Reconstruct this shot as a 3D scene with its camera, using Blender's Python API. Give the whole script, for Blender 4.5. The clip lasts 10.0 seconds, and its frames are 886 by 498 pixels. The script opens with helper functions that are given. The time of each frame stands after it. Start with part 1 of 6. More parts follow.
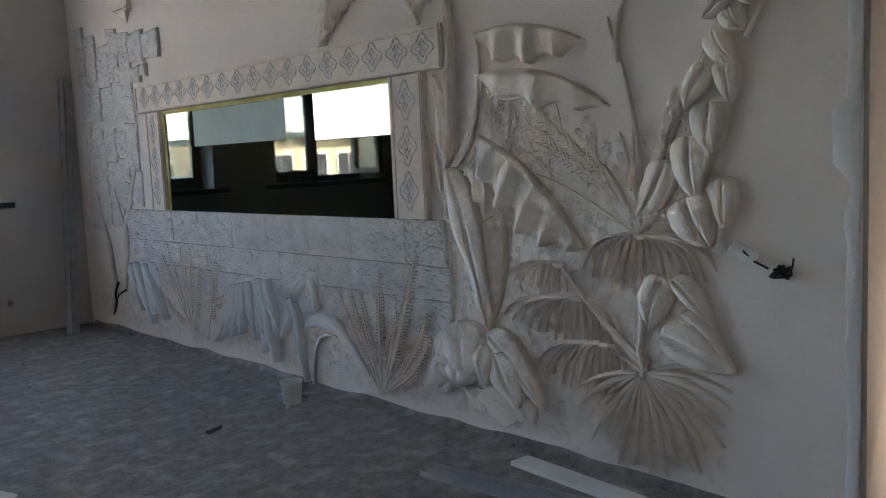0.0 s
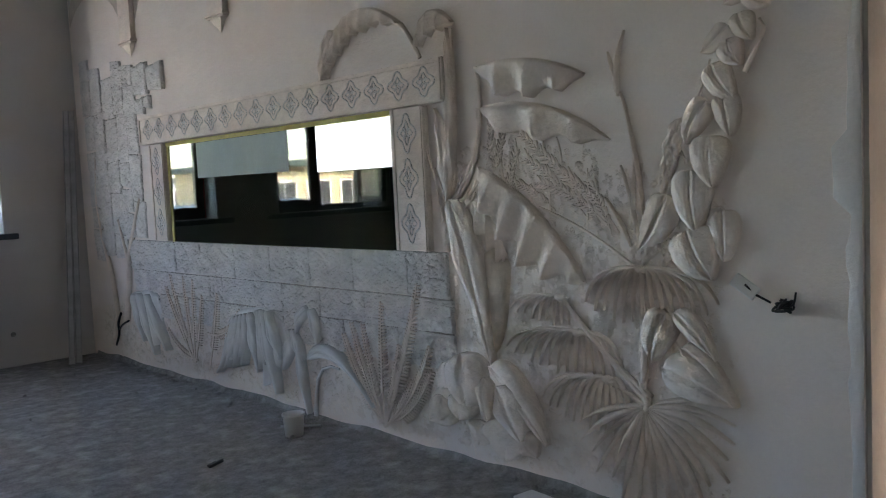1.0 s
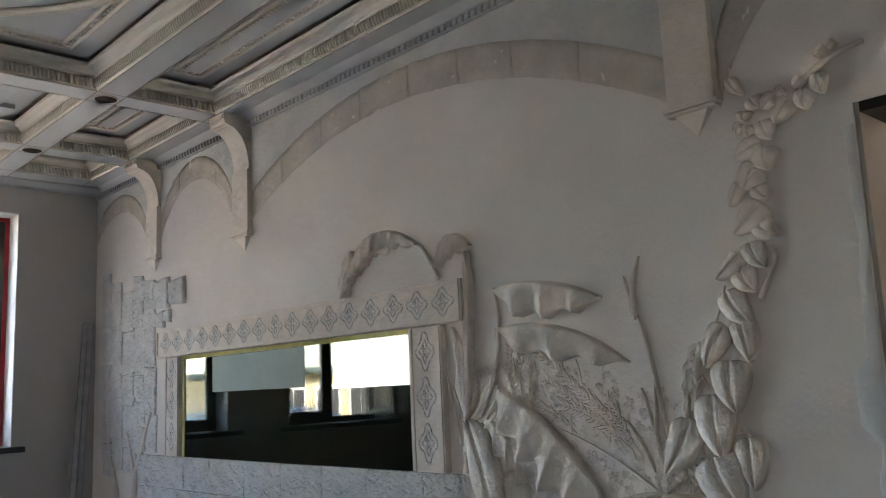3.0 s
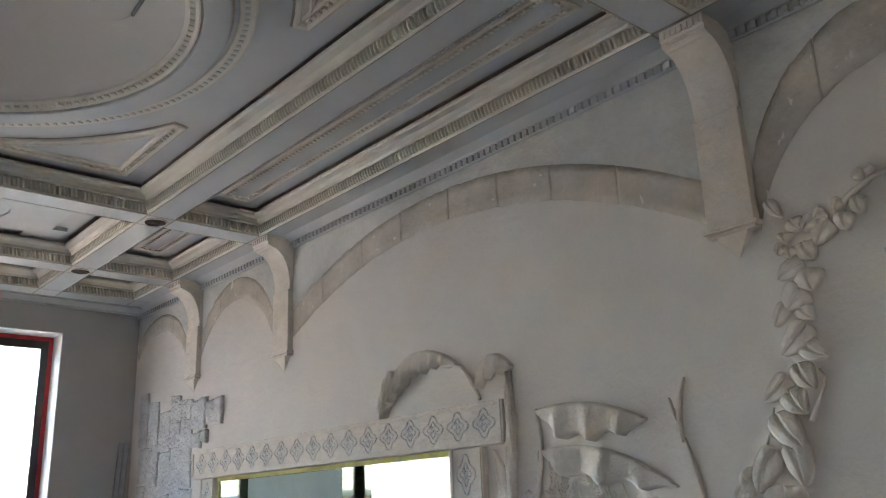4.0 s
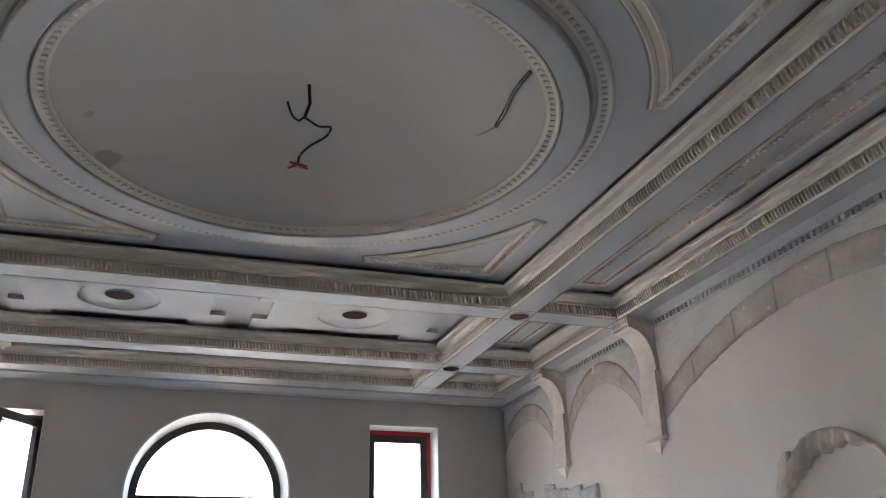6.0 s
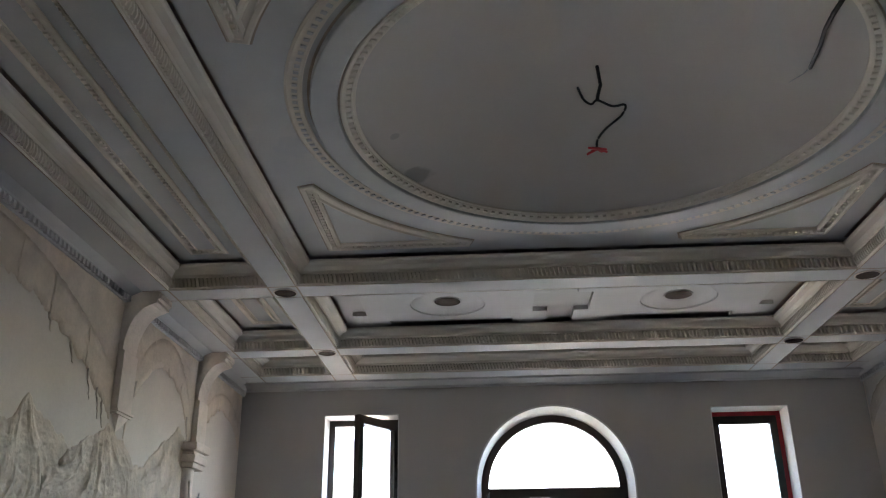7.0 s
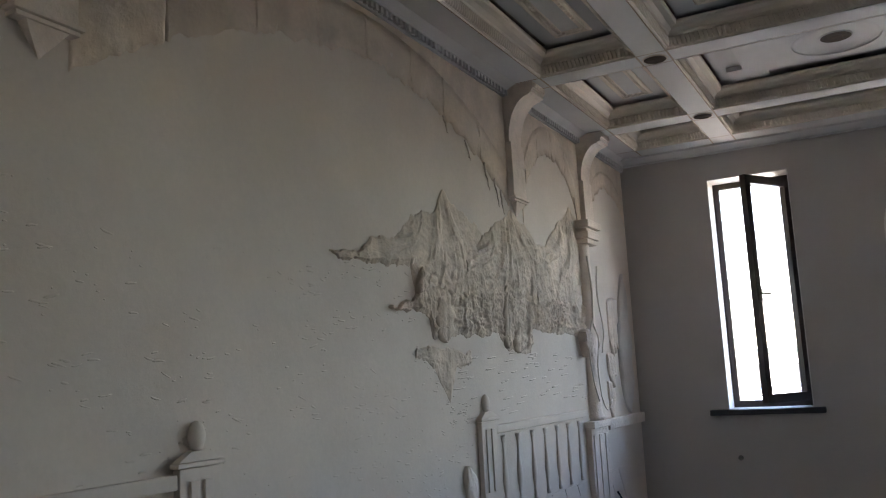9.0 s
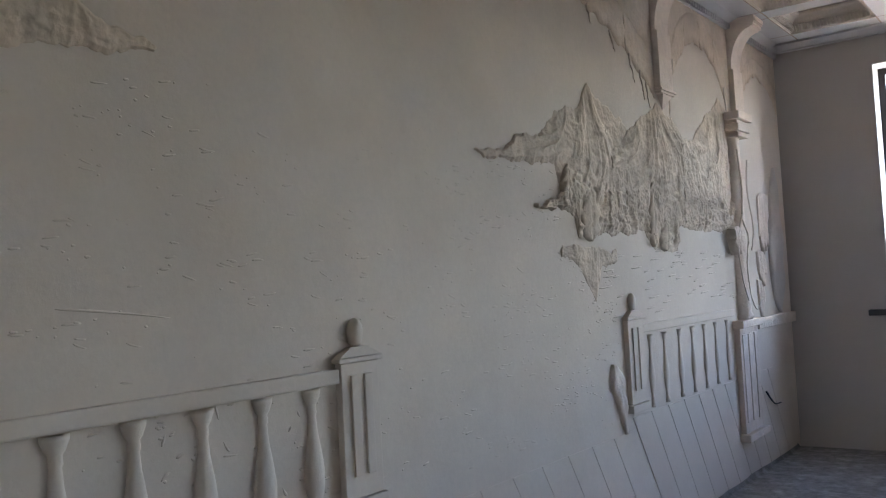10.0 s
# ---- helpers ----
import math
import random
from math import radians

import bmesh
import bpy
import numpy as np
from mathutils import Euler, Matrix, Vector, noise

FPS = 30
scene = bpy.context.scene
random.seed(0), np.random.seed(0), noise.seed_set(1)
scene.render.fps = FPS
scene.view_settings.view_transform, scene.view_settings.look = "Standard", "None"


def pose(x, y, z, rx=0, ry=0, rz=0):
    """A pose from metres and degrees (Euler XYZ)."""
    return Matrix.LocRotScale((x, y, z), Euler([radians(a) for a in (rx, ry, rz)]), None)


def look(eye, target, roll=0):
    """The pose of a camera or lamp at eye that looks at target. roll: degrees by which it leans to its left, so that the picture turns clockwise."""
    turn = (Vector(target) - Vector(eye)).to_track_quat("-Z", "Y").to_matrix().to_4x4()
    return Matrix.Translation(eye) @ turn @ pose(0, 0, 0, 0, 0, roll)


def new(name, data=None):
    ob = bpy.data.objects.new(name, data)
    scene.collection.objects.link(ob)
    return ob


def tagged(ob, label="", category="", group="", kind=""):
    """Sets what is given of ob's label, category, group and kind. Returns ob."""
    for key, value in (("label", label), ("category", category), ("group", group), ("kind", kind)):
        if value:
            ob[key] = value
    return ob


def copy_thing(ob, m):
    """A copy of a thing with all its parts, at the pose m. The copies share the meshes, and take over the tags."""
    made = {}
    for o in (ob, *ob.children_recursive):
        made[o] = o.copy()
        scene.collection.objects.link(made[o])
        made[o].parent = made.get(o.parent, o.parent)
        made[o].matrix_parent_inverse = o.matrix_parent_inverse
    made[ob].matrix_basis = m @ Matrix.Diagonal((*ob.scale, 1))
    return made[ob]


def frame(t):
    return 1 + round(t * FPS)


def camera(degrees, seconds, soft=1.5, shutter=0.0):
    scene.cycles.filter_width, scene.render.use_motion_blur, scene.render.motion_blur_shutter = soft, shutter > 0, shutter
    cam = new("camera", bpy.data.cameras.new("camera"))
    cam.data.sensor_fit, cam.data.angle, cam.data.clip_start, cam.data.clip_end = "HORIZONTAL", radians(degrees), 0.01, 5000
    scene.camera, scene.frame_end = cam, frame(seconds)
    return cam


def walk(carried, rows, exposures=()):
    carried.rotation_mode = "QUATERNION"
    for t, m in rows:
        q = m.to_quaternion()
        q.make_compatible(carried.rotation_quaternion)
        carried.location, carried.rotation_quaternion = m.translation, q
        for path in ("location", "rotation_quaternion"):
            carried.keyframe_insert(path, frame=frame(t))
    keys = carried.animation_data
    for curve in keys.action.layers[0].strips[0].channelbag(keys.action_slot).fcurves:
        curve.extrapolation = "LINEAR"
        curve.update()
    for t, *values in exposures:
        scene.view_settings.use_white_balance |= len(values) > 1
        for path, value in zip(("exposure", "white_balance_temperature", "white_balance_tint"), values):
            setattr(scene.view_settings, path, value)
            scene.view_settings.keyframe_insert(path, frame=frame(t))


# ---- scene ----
cam = camera(54.5, 10.0, soft=1.1)
PATH = [
    (0, (0.009, 0.005, 1.497), (1.367, 1.457, 1.278), -2.6),
    (0.5, (0.019, -0.006, 1.509), (1.376, 1.449, 1.305), -2.7),
    (1, (0.019, 0.0, 1.531), (1.377, 1.46, 1.372), -2.8),
    (1.5, (0.02, 0.009, 1.541), (1.373, 1.479, 1.452), -2.8),
    (2, (0.016, 0.019, 1.577), (1.374, 1.487, 1.578), -2.8),
    (2.5, (0.013, 0.013, 1.602), (1.368, 1.477, 1.744), -2.8),
    (2.7, (-0.005, 0.012, 1.602), (1.349, 1.469, 1.817), -2.6),
    (4, (-0.111, 0.016, 1.603), (1.15, 1.454, 2.19), -2.2),
    (4.5, (-0.15, 0.044, 1.619), (0.99, 1.538, 2.305), -1.2),
    (5, (-0.211, 0.079, 1.614), (0.75, 1.669, 2.356), -0.4),
    (5.2, (-0.237, 0.076, 1.615), (0.626, 1.719, 2.361), 0.7),
    (6.3, (-0.358, 0.203, 1.665), (0.11, 1.978, 2.459), -2.1),
    (6.5, (-0.353, 0.226, 1.669), (-0.021, 2.026, 2.474), -1.9),
    (7, (-0.327, 0.248, 1.692), (-0.43, 2.094, 2.453), -0.7),
    (7.5, (-0.325, 0.223, 1.69), (-0.717, 2.071, 2.346), -0.9),
    (8, (-0.348, 0.21, 1.656), (-0.945, 2.044, 2.185), -2.0),
    (8.5, (-0.413, 0.202, 1.635), (-1.184, 2.0, 2.051), -2.4),
    (9, (-0.488, 0.205, 1.637), (-1.404, 1.957, 1.938), -3.0),
    (9.5, (-0.529, 0.205, 1.638), (-1.588, 1.892, 1.825), -3.1),
    (10, (-0.573, 0.205, 1.636), (-1.766, 1.808, 1.724), -3.1),
]
walk(cam, [(t, look(eye, target, roll)) for t, eye, target, roll in PATH],
     exposures=[(0.0, 5.26, 6850, 14), (1.0, 5.28, 6900, 14), (2.5, 5.26, 7000, 14), (4.0, 5.70, 6850, 13), (5.0, 5.66, 6750, 14), (6.5, 5.40, 6750, 14), (7.0, 4.98, 6900, 14), (7.5, 4.68, 7100, 15), (8.5, 4.72, 7250, 16), (10.0, 5.22, 7000, 20)])

# ---- world and sun ----
world = bpy.data.worlds.new("sky")
scene.world = world
world.use_nodes = True
wn = world.node_tree
sky = wn.nodes.new("ShaderNodeTexSky")
sky.sky_type, sky.sun_disc = "NISHITA", False
sky.sun_elevation, sky.sun_rotation = radians(48), radians(205)
wn.links.new(sky.outputs[0], wn.nodes["Background"].inputs[0])
wn.nodes["Background"].inputs[1].default_value = 0.12
sun = new("sun", bpy.data.lights.new("sun", "SUN"))
sun.data.energy, sun.data.angle, sun.data.color = 3.5, radians(0.5), (1.0, 0.94, 0.86)
sun.matrix_world = look((-12, -26, 32), (0, 0, 0))


def sky_gate(x, z, w, h):
    """Marks a window's opening as the way in for the sky's light."""
    g = new("sky_gate", bpy.data.lights.new("sky_gate", "AREA"))
    g.data.shape, g.data.size, g.data.size_y = "RECTANGLE", w, h
    g.data.cycles.is_portal = True
    g.matrix_world = look((x, 8.86, z), (x, 0, z))


sky_gate(-1.60, 2.315, 0.72, 2.15)
sky_gate(2.10, 2.315, 0.72, 2.15)
sky_gate(0.235, 2.335, 1.47, 2.2)
gate = new("sky_gate", bpy.data.lights.new("sky_gate", "AREA"))
gate.data.shape, gate.data.size, gate.data.size_y = "RECTANGLE", 0.26, 2.58
gate.data.cycles.is_portal = True
gate.matrix_world = look((3.53, 1.06, 1.29), (0, 1.06, 1.29))

# ---- plan ----
XA, XL, YB, YN = 3.2, -2.79, 8.53, -0.9      # relief wall, mountain wall, window wall, rear wall
ZS, ZP, CX, CY = 3.675, 3.85, 0.235, 3.82    # beam soffit, coffer panels, ceiling centre
THICK = 0.35
DEEP = 0.25   # how far the window frames stand back


# ---- materials ----
def mat(name, base, vary=0.08, scale=3.0, rough=0.85, bump=0.15, grain=60.0, tint=None, metal=0.0, spots=0.0, coarse=0.0, deep=0.006):
    """A surface with broad stains, fine grain and relief at real size."""
    m = bpy.data.materials.new(name)
    m.use_nodes = True
    t, b = m.node_tree, m.node_tree.nodes["Principled BSDF"]
    co = t.nodes.new("ShaderNodeTexCoord").outputs["Object"]

    def noisy(s, detail, rgh=0.55):
        n = t.nodes.new("ShaderNodeTexNoise")
        n.inputs["Scale"].default_value, n.inputs["Detail"].default_value, n.inputs["Roughness"].default_value = s, detail, rgh
        t.links.new(co, n.inputs["Vector"])
        return n.outputs["Fac"]

    def ramp(fac, a, c0, bb, c1):
        r = t.nodes.new("ShaderNodeValToRGB")
        r.color_ramp.elements[0].position, r.color_ramp.elements[1].position = a, bb
        r.color_ramp.elements[0].color, r.color_ramp.elements[1].color = (*c0, 1), (*c1, 1)
        t.links.new(fac, r.inputs[0])
        return r.outputs[0]

    def mix(kind, fac, a, bb):
        n = t.nodes.new("ShaderNodeMix")
        n.data_type, n.blend_type = "RGBA", kind
        for sock, v in ((n.inputs[0], fac), (n.inputs[6], a), (n.inputs[7], bb)):
            if isinstance(v, (int, float)):
                sock.default_value = v
            elif isinstance(v, tuple):
                sock.default_value = (*v, 1)
            else:
                t.links.new(v, sock)
        return n.outputs[2]

    lo, hi = tuple(c * (1 - vary) for c in base), tuple(min(1, c * (1 + vary)) for c in base)
    col = ramp(noisy(scale, 5), 0.3, lo, 0.7, hi)
    fine = ramp(noisy(grain, 4, 0.65), 0.3, (1 - vary * 0.7,) * 3, 0.7, (1.0,) * 3)
    col = mix("MULTIPLY", 1.0, col, fine)
    if tint:
        col = mix("MIX", ramp(noisy(scale * 0.45, 6, 0.6), 0.5, (0, 0, 0), 0.72, (1, 1, 1)), col, tint)
    if spots:
        col = mix("MIX", ramp(noisy(scale * 6, 3), 0.66, (0, 0, 0), 0.74, (spots,) * 3), col, tuple(c * 0.45 for c in base))
    t.links.new(col, b.inputs["Base Color"])
    b.inputs["Roughness"].default_value, b.inputs["Metallic"].default_value = rough, metal
    if bump:
        bp = t.nodes.new("ShaderNodeBump")
        bp.inputs["Strength"].default_value, bp.inputs["Distance"].default_value = bump, deep
        h = noisy(grain, 6, 0.65)
        if coarse:
            add = t.nodes.new("ShaderNodeMath")
            add.operation = "MULTIPLY_ADD"
            t.links.new(noisy(coarse, 4), add.inputs[0])
            add.inputs[1].default_value = 3.0
            t.links.new(h, add.inputs[2])
            h = add.outputs[0]
        t.links.new(h, bp.inputs["Height"])
        t.links.new(bp.outputs[0], b.inputs["Normal"])
    return m


PLASTER = mat("white_plaster", (0.81, 0.725, 0.665), 0.06, 1.4, 0.9, 0.42, 55, tint=(0.76, 0.665, 0.595), coarse=9)
STROKED = mat("trowelled_plaster", (0.74, 0.66, 0.58), 0.08, 1.3, 0.9, 0.2, 45, tint=(0.67, 0.585, 0.50), coarse=4)
RELIEF = mat("relief_plaster", (0.82, 0.715, 0.63), 0.09, 6, 0.85, 0.55, 42, coarse=16, deep=0.007)
STUCCO = mat("stippled_stucco", (0.79, 0.695, 0.62), 0.10, 5, 0.92, 0.9, 36, coarse=24, deep=0.008)
STONE = mat("stone_plaster", (0.72, 0.68, 0.645), 0.12, 9, 0.92, 0.9, 26, coarse=34, deep=0.008)
TAN = mat("raw_tan_plaster", (0.69, 0.58, 0.47), 0.17, 6, 0.92, 0.45, 40, coarse=18, deep=0.006)
ARCH = mat("arch_plaster", (0.63, 0.545, 0.47), 0.14, 4, 0.92, 0.5, 36, coarse=12, deep=0.007)
SCENIC_ARCH = mat("ochre_arch_plaster", (0.75, 0.635, 0.525), 0.14, 4, 0.92, 0.55, 36, tint=(0.68, 0.575, 0.475), coarse=12, deep=0.007)
ROUGH = mat("rough_plaster", (0.68, 0.64, 0.60), 0.1, 3, 0.92, 0.5, 30, coarse=12, deep=0.007)
GREY = mat("grey_wall_plaster", (0.53, 0.495, 0.47), 0.05, 1.1, 0.92, 0.15, 90, tint=(0.48, 0.445, 0.42))
WHITE = mat("white_ceiling_paint", (0.555, 0.545, 0.545), 0.06, 1.5, 0.7, 0.08, 80, tint=(0.49, 0.485, 0.485))
MOULD = mat("cream_moulding", (0.71, 0.64, 0.56), 0.04, 4, 0.75, 0.06, 90)
DOME = mat("ceiling_dome_paint", (0.56, 0.51, 0.475), 0.06, 0.9, 0.85, 0.08, 80, tint=(0.50, 0.46, 0.43))
PANEL = mat("grey_coffer_paint", (0.52, 0.515, 0.51), 0.06, 1.5, 0.8, 0.08, 80, tint=(0.46, 0.45, 0.445))
CONCRETE = mat("dusty_concrete", (0.25, 0.24, 0.23), 0.28, 15, 0.9, 0.7, 60, tint=(0.40, 0.39, 0.375), spots=0.5, coarse=34, deep=0.007)
FILLER = mat("grey_filler", (0.52, 0.485, 0.455), 0.10, 3, 0.9, 0.3, 60, tint=(0.60, 0.555, 0.52))
# darker than the wall plaster: dimness and joint shade put into the colour
JAMB = mat("dimmed_beige_plaster", (0.40, 0.36, 0.32), 0.10, 2, 0.92, 0.3, 50, tint=(0.46, 0.42, 0.38), coarse=9)
DARKWOOD = mat("dark_brown_frame", (0.035, 0.022, 0.018), 0.2, 8, 0.4, 0.05, 120)
SILL = mat("dark_sill", (0.03, 0.03, 0.035), 0.25, 9, 0.45, 0.1, 80)
RED = mat("red_tape", (0.55, 0.02, 0.03), 0.2, 10, 0.5, 0.1, 60)
BROWN = mat("brown_recess", (0.055, 0.03, 0.023), 0.3, 25, 0.9, 0.3, 120)
GROOVE = mat("dusty_shadow_joint", (0.42, 0.34, 0.28), 0.2, 6, 0.95, 0.0)
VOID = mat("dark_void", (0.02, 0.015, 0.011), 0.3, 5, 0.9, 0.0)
GALV = mat("galvanised_steel", (0.46, 0.46, 0.47), 0.15, 9, 0.5, 0.05, 90, metal=0.4)
BLACK = mat("black_cable", (0.012, 0.012, 0.013), 0.2, 20, 0.5, 0.0)
YELLOW = mat("yellow_foam", (0.62, 0.55, 0.20), 0.12, 14, 0.8, 0.4, 50)
TEAL = mat("pale_green_sheet", (0.36, 0.43, 0.385), 0.1, 3, 0.75, 0.05, 50)
FILM = mat("lit_glossy_film", (0.86, 0.88, 0.88), 0.04, 3, 0.30, 0.0, 50, metal=0.7)
OCHRE = mat("ochre_render", (0.52, 0.42, 0.26), 0.08, 1.0, 0.9, 0.1, 20)
ROOFBLUE = mat("blue_roof_sheet", (0.03, 0.055, 0.095), 0.15, 2, 0.4, 0.1, 20)
ROOFPALE = mat("teal_roof_tile", (0.042, 0.062, 0.062), 0.1, 2, 0.6, 0.1, 20)
DUST = mat("dusty_ground", (0.17, 0.15, 0.125), 0.15, 0.4, 0.95, 0.2, 5)
PAPER = mat("white_board", (0.75, 0.74, 0.72), 0.05, 6, 0.7, 0.1, 60)


def stain(m, at, size, dark):
    """A damp patch with a ragged rim."""
    t, b = m.node_tree, m.node_tree.nodes["Principled BSDF"]
    old = b.inputs["Base Color"].links[0].from_socket
    co = t.nodes.new("ShaderNodeTexCoord")
    n = t.nodes.new("ShaderNodeTexNoise")
    n.inputs["Scale"].default_value = 7
    t.links.new(co.outputs["Object"], n.inputs["Vector"])
    d = t.nodes.new("ShaderNodeVectorMath")
    d.operation = "DISTANCE"
    d.inputs[1].default_value = at
    t.links.new(co.outputs["Object"], d.inputs[0])
    a = t.nodes.new("ShaderNodeMath")
    a.operation = "MULTIPLY_ADD"
    t.links.new(n.outputs["Fac"], a.inputs[0])
    a.inputs[1].default_value = size * 1.6
    t.links.new(d.outputs["Value"], a.inputs[2])
    r = t.nodes.new("ShaderNodeValToRGB")
    r.color_ramp.elements[0].position, r.color_ramp.elements[1].position = size * 1.5, size * 1.75
    r.color_ramp.elements[0].color, r.color_ramp.elements[1].color = (0.7, 0.7, 0.7, 1), (0, 0, 0, 1)
    t.links.new(a.outputs[0], r.inputs[0])
    x = t.nodes.new("ShaderNodeMix")
    x.data_type = "RGBA"
    t.links.new(r.outputs[0], x.inputs[0])
    t.links.new(old, x.inputs[6])
    x.inputs[7].default_value = (*dark, 1)
    t.links.new(x.outputs[2], b.inputs["Base Color"])


stain(DOME, (-0.70, 4.46, 3.86), 0.10, (0.27, 0.25, 0.23))
stain(DOME, (-0.78, 4.07, 3.90), 0.03, (0.36, 0.34, 0.32))
stain(WHITE, (-1.28, 4.05, 3.85), 0.12, (0.48, 0.49, 0.51))


def glass(name, colour, rough=0.0):
    m = bpy.data.materials.new(name)
    m.use_nodes = True
    b = m.node_tree.nodes["Principled BSDF"]
    b.inputs["Base Color"].default_value, b.inputs["Roughness"].default_value = (*colour, 1), rough
    b.inputs["Transmission Weight"].default_value, b.inputs["IOR"].default_value = 1.0, 1.5
    return m


CLEAR = glass("clear_glass", (0.97, 0.98, 0.98))
TINTED = glass("green_tinted_glass", (0.45, 0.55, 0.42))
TINTED.node_tree.nodes["Principled BSDF"].inputs["IOR"].default_value = 1.36


# ---- mesh helpers ----
def link(name, bm, material, parent=None, label="", smooth=False, kind=""):
    me = bpy.data.meshes.new(name)
    bmesh.ops.recalc_face_normals(bm, faces=bm.faces)
    bm.to_mesh(me)
    bm.free()
    for mm in material if isinstance(material, (list, tuple)) else [material]:
        me.materials.append(mm)
    if smooth:
        me.polygons.foreach_set("use_smooth", [True] * len(me.polygons))
    ob = new(name, me)
    if parent:
        ob.parent = parent
    return tagged(ob, label, kind=kind)


def part(name, bm, material, parent, label="", smooth=False):
    return link(name, bm, material, parent, label, smooth)


def thing(name, label, category, group="", at=(0, 0, 0)):
    e = new(name)
    e.empty_display_size = 0.1
    e.location = at
    return tagged(e, label, category, group)


def box(bm, x0, x1, y0, y1, z0, z1, m=0):
    v = [bm.verts.new((x, y, z)) for z in (z0, z1) for y in (y0, y1) for x in (x0, x1)]
    for q in ((0, 2, 3, 1), (4, 5, 7, 6), (0, 1, 5, 4), (2, 6, 7, 3), (0, 4, 6, 2), (1, 3, 7, 5)):
        bm.faces.new([v[i] for i in q]).material_index = m


def boxes(*rows):
    bm = bmesh.new()
    for r in rows:
        box(bm, *r)
    return bm


def soft(bm, width=0.006, segments=2):
    bmesh.ops.bevel(bm, geom=list(bm.edges), offset=width, segments=segments, profile=0.6, affect="EDGES")
    return bm


def sweep(bm, pts, profile, closed=True, z=0.0, m=0, shut=False):
    """A profile of (inset, height) led along a flat path; the inset lies to the left of the way."""
    n, rows = len(pts), []
    for i, p in enumerate(pts):
        p = Vector(p)
        a = Vector(pts[i - 1]) if closed or i else None
        c = Vector(pts[(i + 1) % n]) if closed or i < n - 1 else None
        d1 = (p - a).normalized() if a is not None else (c - p).normalized()
        d2 = (c - p).normalized() if c is not None else d1
        n1, n2 = Vector((-d1.y, d1.x)), Vector((-d2.y, d2.x))
        k = (n1 + n2).normalized()
        k = k / max(0.3, k.dot(n1))
        rows.append([bm.verts.new((p.x + k.x * o, p.y + k.y * o, z + h)) for o, h in profile])
    for i in range(n if closed else n - 1):
        a, c = rows[i], rows[(i + 1) % n]
        q = len(profile)
        for j in range(q if shut else q - 1):
            f = bm.faces.new((a[j], c[j], c[(j + 1) % q], a[(j + 1) % q]))
            f.material_index = m


def teeth(bm, pts, pitch, size, inset, z0, z1, closed=True, m=0):
    """Small blocks in a row along the path, on its left side."""
    n = len(pts)
    for i in range(n if closed else n - 1):
        a, c = Vector(pts[i]), Vector(pts[(i + 1) % n])
        d = c - a
        length = d.length
        if length < pitch:
            continue
        d.normalize()
        nn = Vector((-d.y, d.x))
        count = int((length - 2 * inset) / pitch)
        for k in range(count):
            s = inset + (length - 2 * inset) * (k + 0.5) / count
            v = []
            for z in (z0, z1):
                for u, w in ((-size / 2, inset - 0.012), (size / 2, inset - 0.012), (size / 2, inset + 0.008), (-size / 2, inset + 0.008)):
                    q = a + d * (s + u) + nn * w
                    v.append(bm.verts.new((q.x, q.y, z)))
            for q in ((3, 2, 1, 0), (4, 5, 6, 7), (0, 1, 5, 4), (1, 2, 6, 5), (2, 3, 7, 6), (3, 0, 4, 7)):
                bm.faces.new([v[j] for j in q]).material_index = m


def spindles(bm, pts, pitch, z0, z1, m=1):
    """Slanting waisted dentils along a closed path, standing out of a band on its left side."""
    n = len(pts)
    for i in range(n):
        a, c = Vector(pts[i]), Vector(pts[(i + 1) % n])
        d = c - a
        length = d.length
        d.normalize()
        nn = Vector((-d.y, d.x))
        count = int((length - 0.06) / pitch)
        for k in range(count):
            s0 = 0.03 + (length - 0.06) * (k + 0.5) / count
            rings = []
            for t, half, out, lean in ((0.0, 0.006, 0.026, -0.004), (0.3, 0.0085, 0.034, -0.002), (0.7, 0.0075, 0.035, 0.003), (1.0, 0.005, 0.030, 0.005)):
                z = z0 + (z1 - z0) * t
                rings.append([bm.verts.new((*(a + d * (s0 + lean + u) + nn * w), z)) for u, w in ((-half, 0.010), (-half * 0.6, out), (half * 0.6, out), (half, 0.010))])
            for p, q in zip(rings, rings[1:]):
                for j in range(3):
                    bm.faces.new((p[j], p[j + 1], q[j + 1], q[j])).material_index = m
            bm.faces.new(rings[0][::-1]).material_index = m
            bm.faces.new(rings[-1]).material_index = m


def tube(bm, pts, radii, sides=7):
    """A round rod through points, of changing thickness."""
    if isinstance(radii, (int, float)):
        radii = [radii] * len(pts)
    pts = [Vector(p) for p in pts]
    rings = []
    for i, p in enumerate(pts):
        d = (pts[min(i + 1, len(pts) - 1)] - pts[max(i - 1, 0)]).normalized()
        up = Vector((0, 0, 1)) if abs(d.z) < 0.9 else Vector((1, 0, 0))
        a = d.cross(up).normalized()
        b = d.cross(a)
        rings.append([bm.verts.new(p + (a * math.cos(w) + b * math.sin(w)) * radii[i]) for w in [2 * math.pi * k / sides for k in range(sides)]])
    for r, s in zip(rings, rings[1:]):
        for k in range(sides):
            bm.faces.new((r[k], r[(k + 1) % sides], s[(k + 1) % sides], s[k]))
    bm.faces.new(rings[0][::-1])
    bm.faces.new(rings[-1])
    return bm


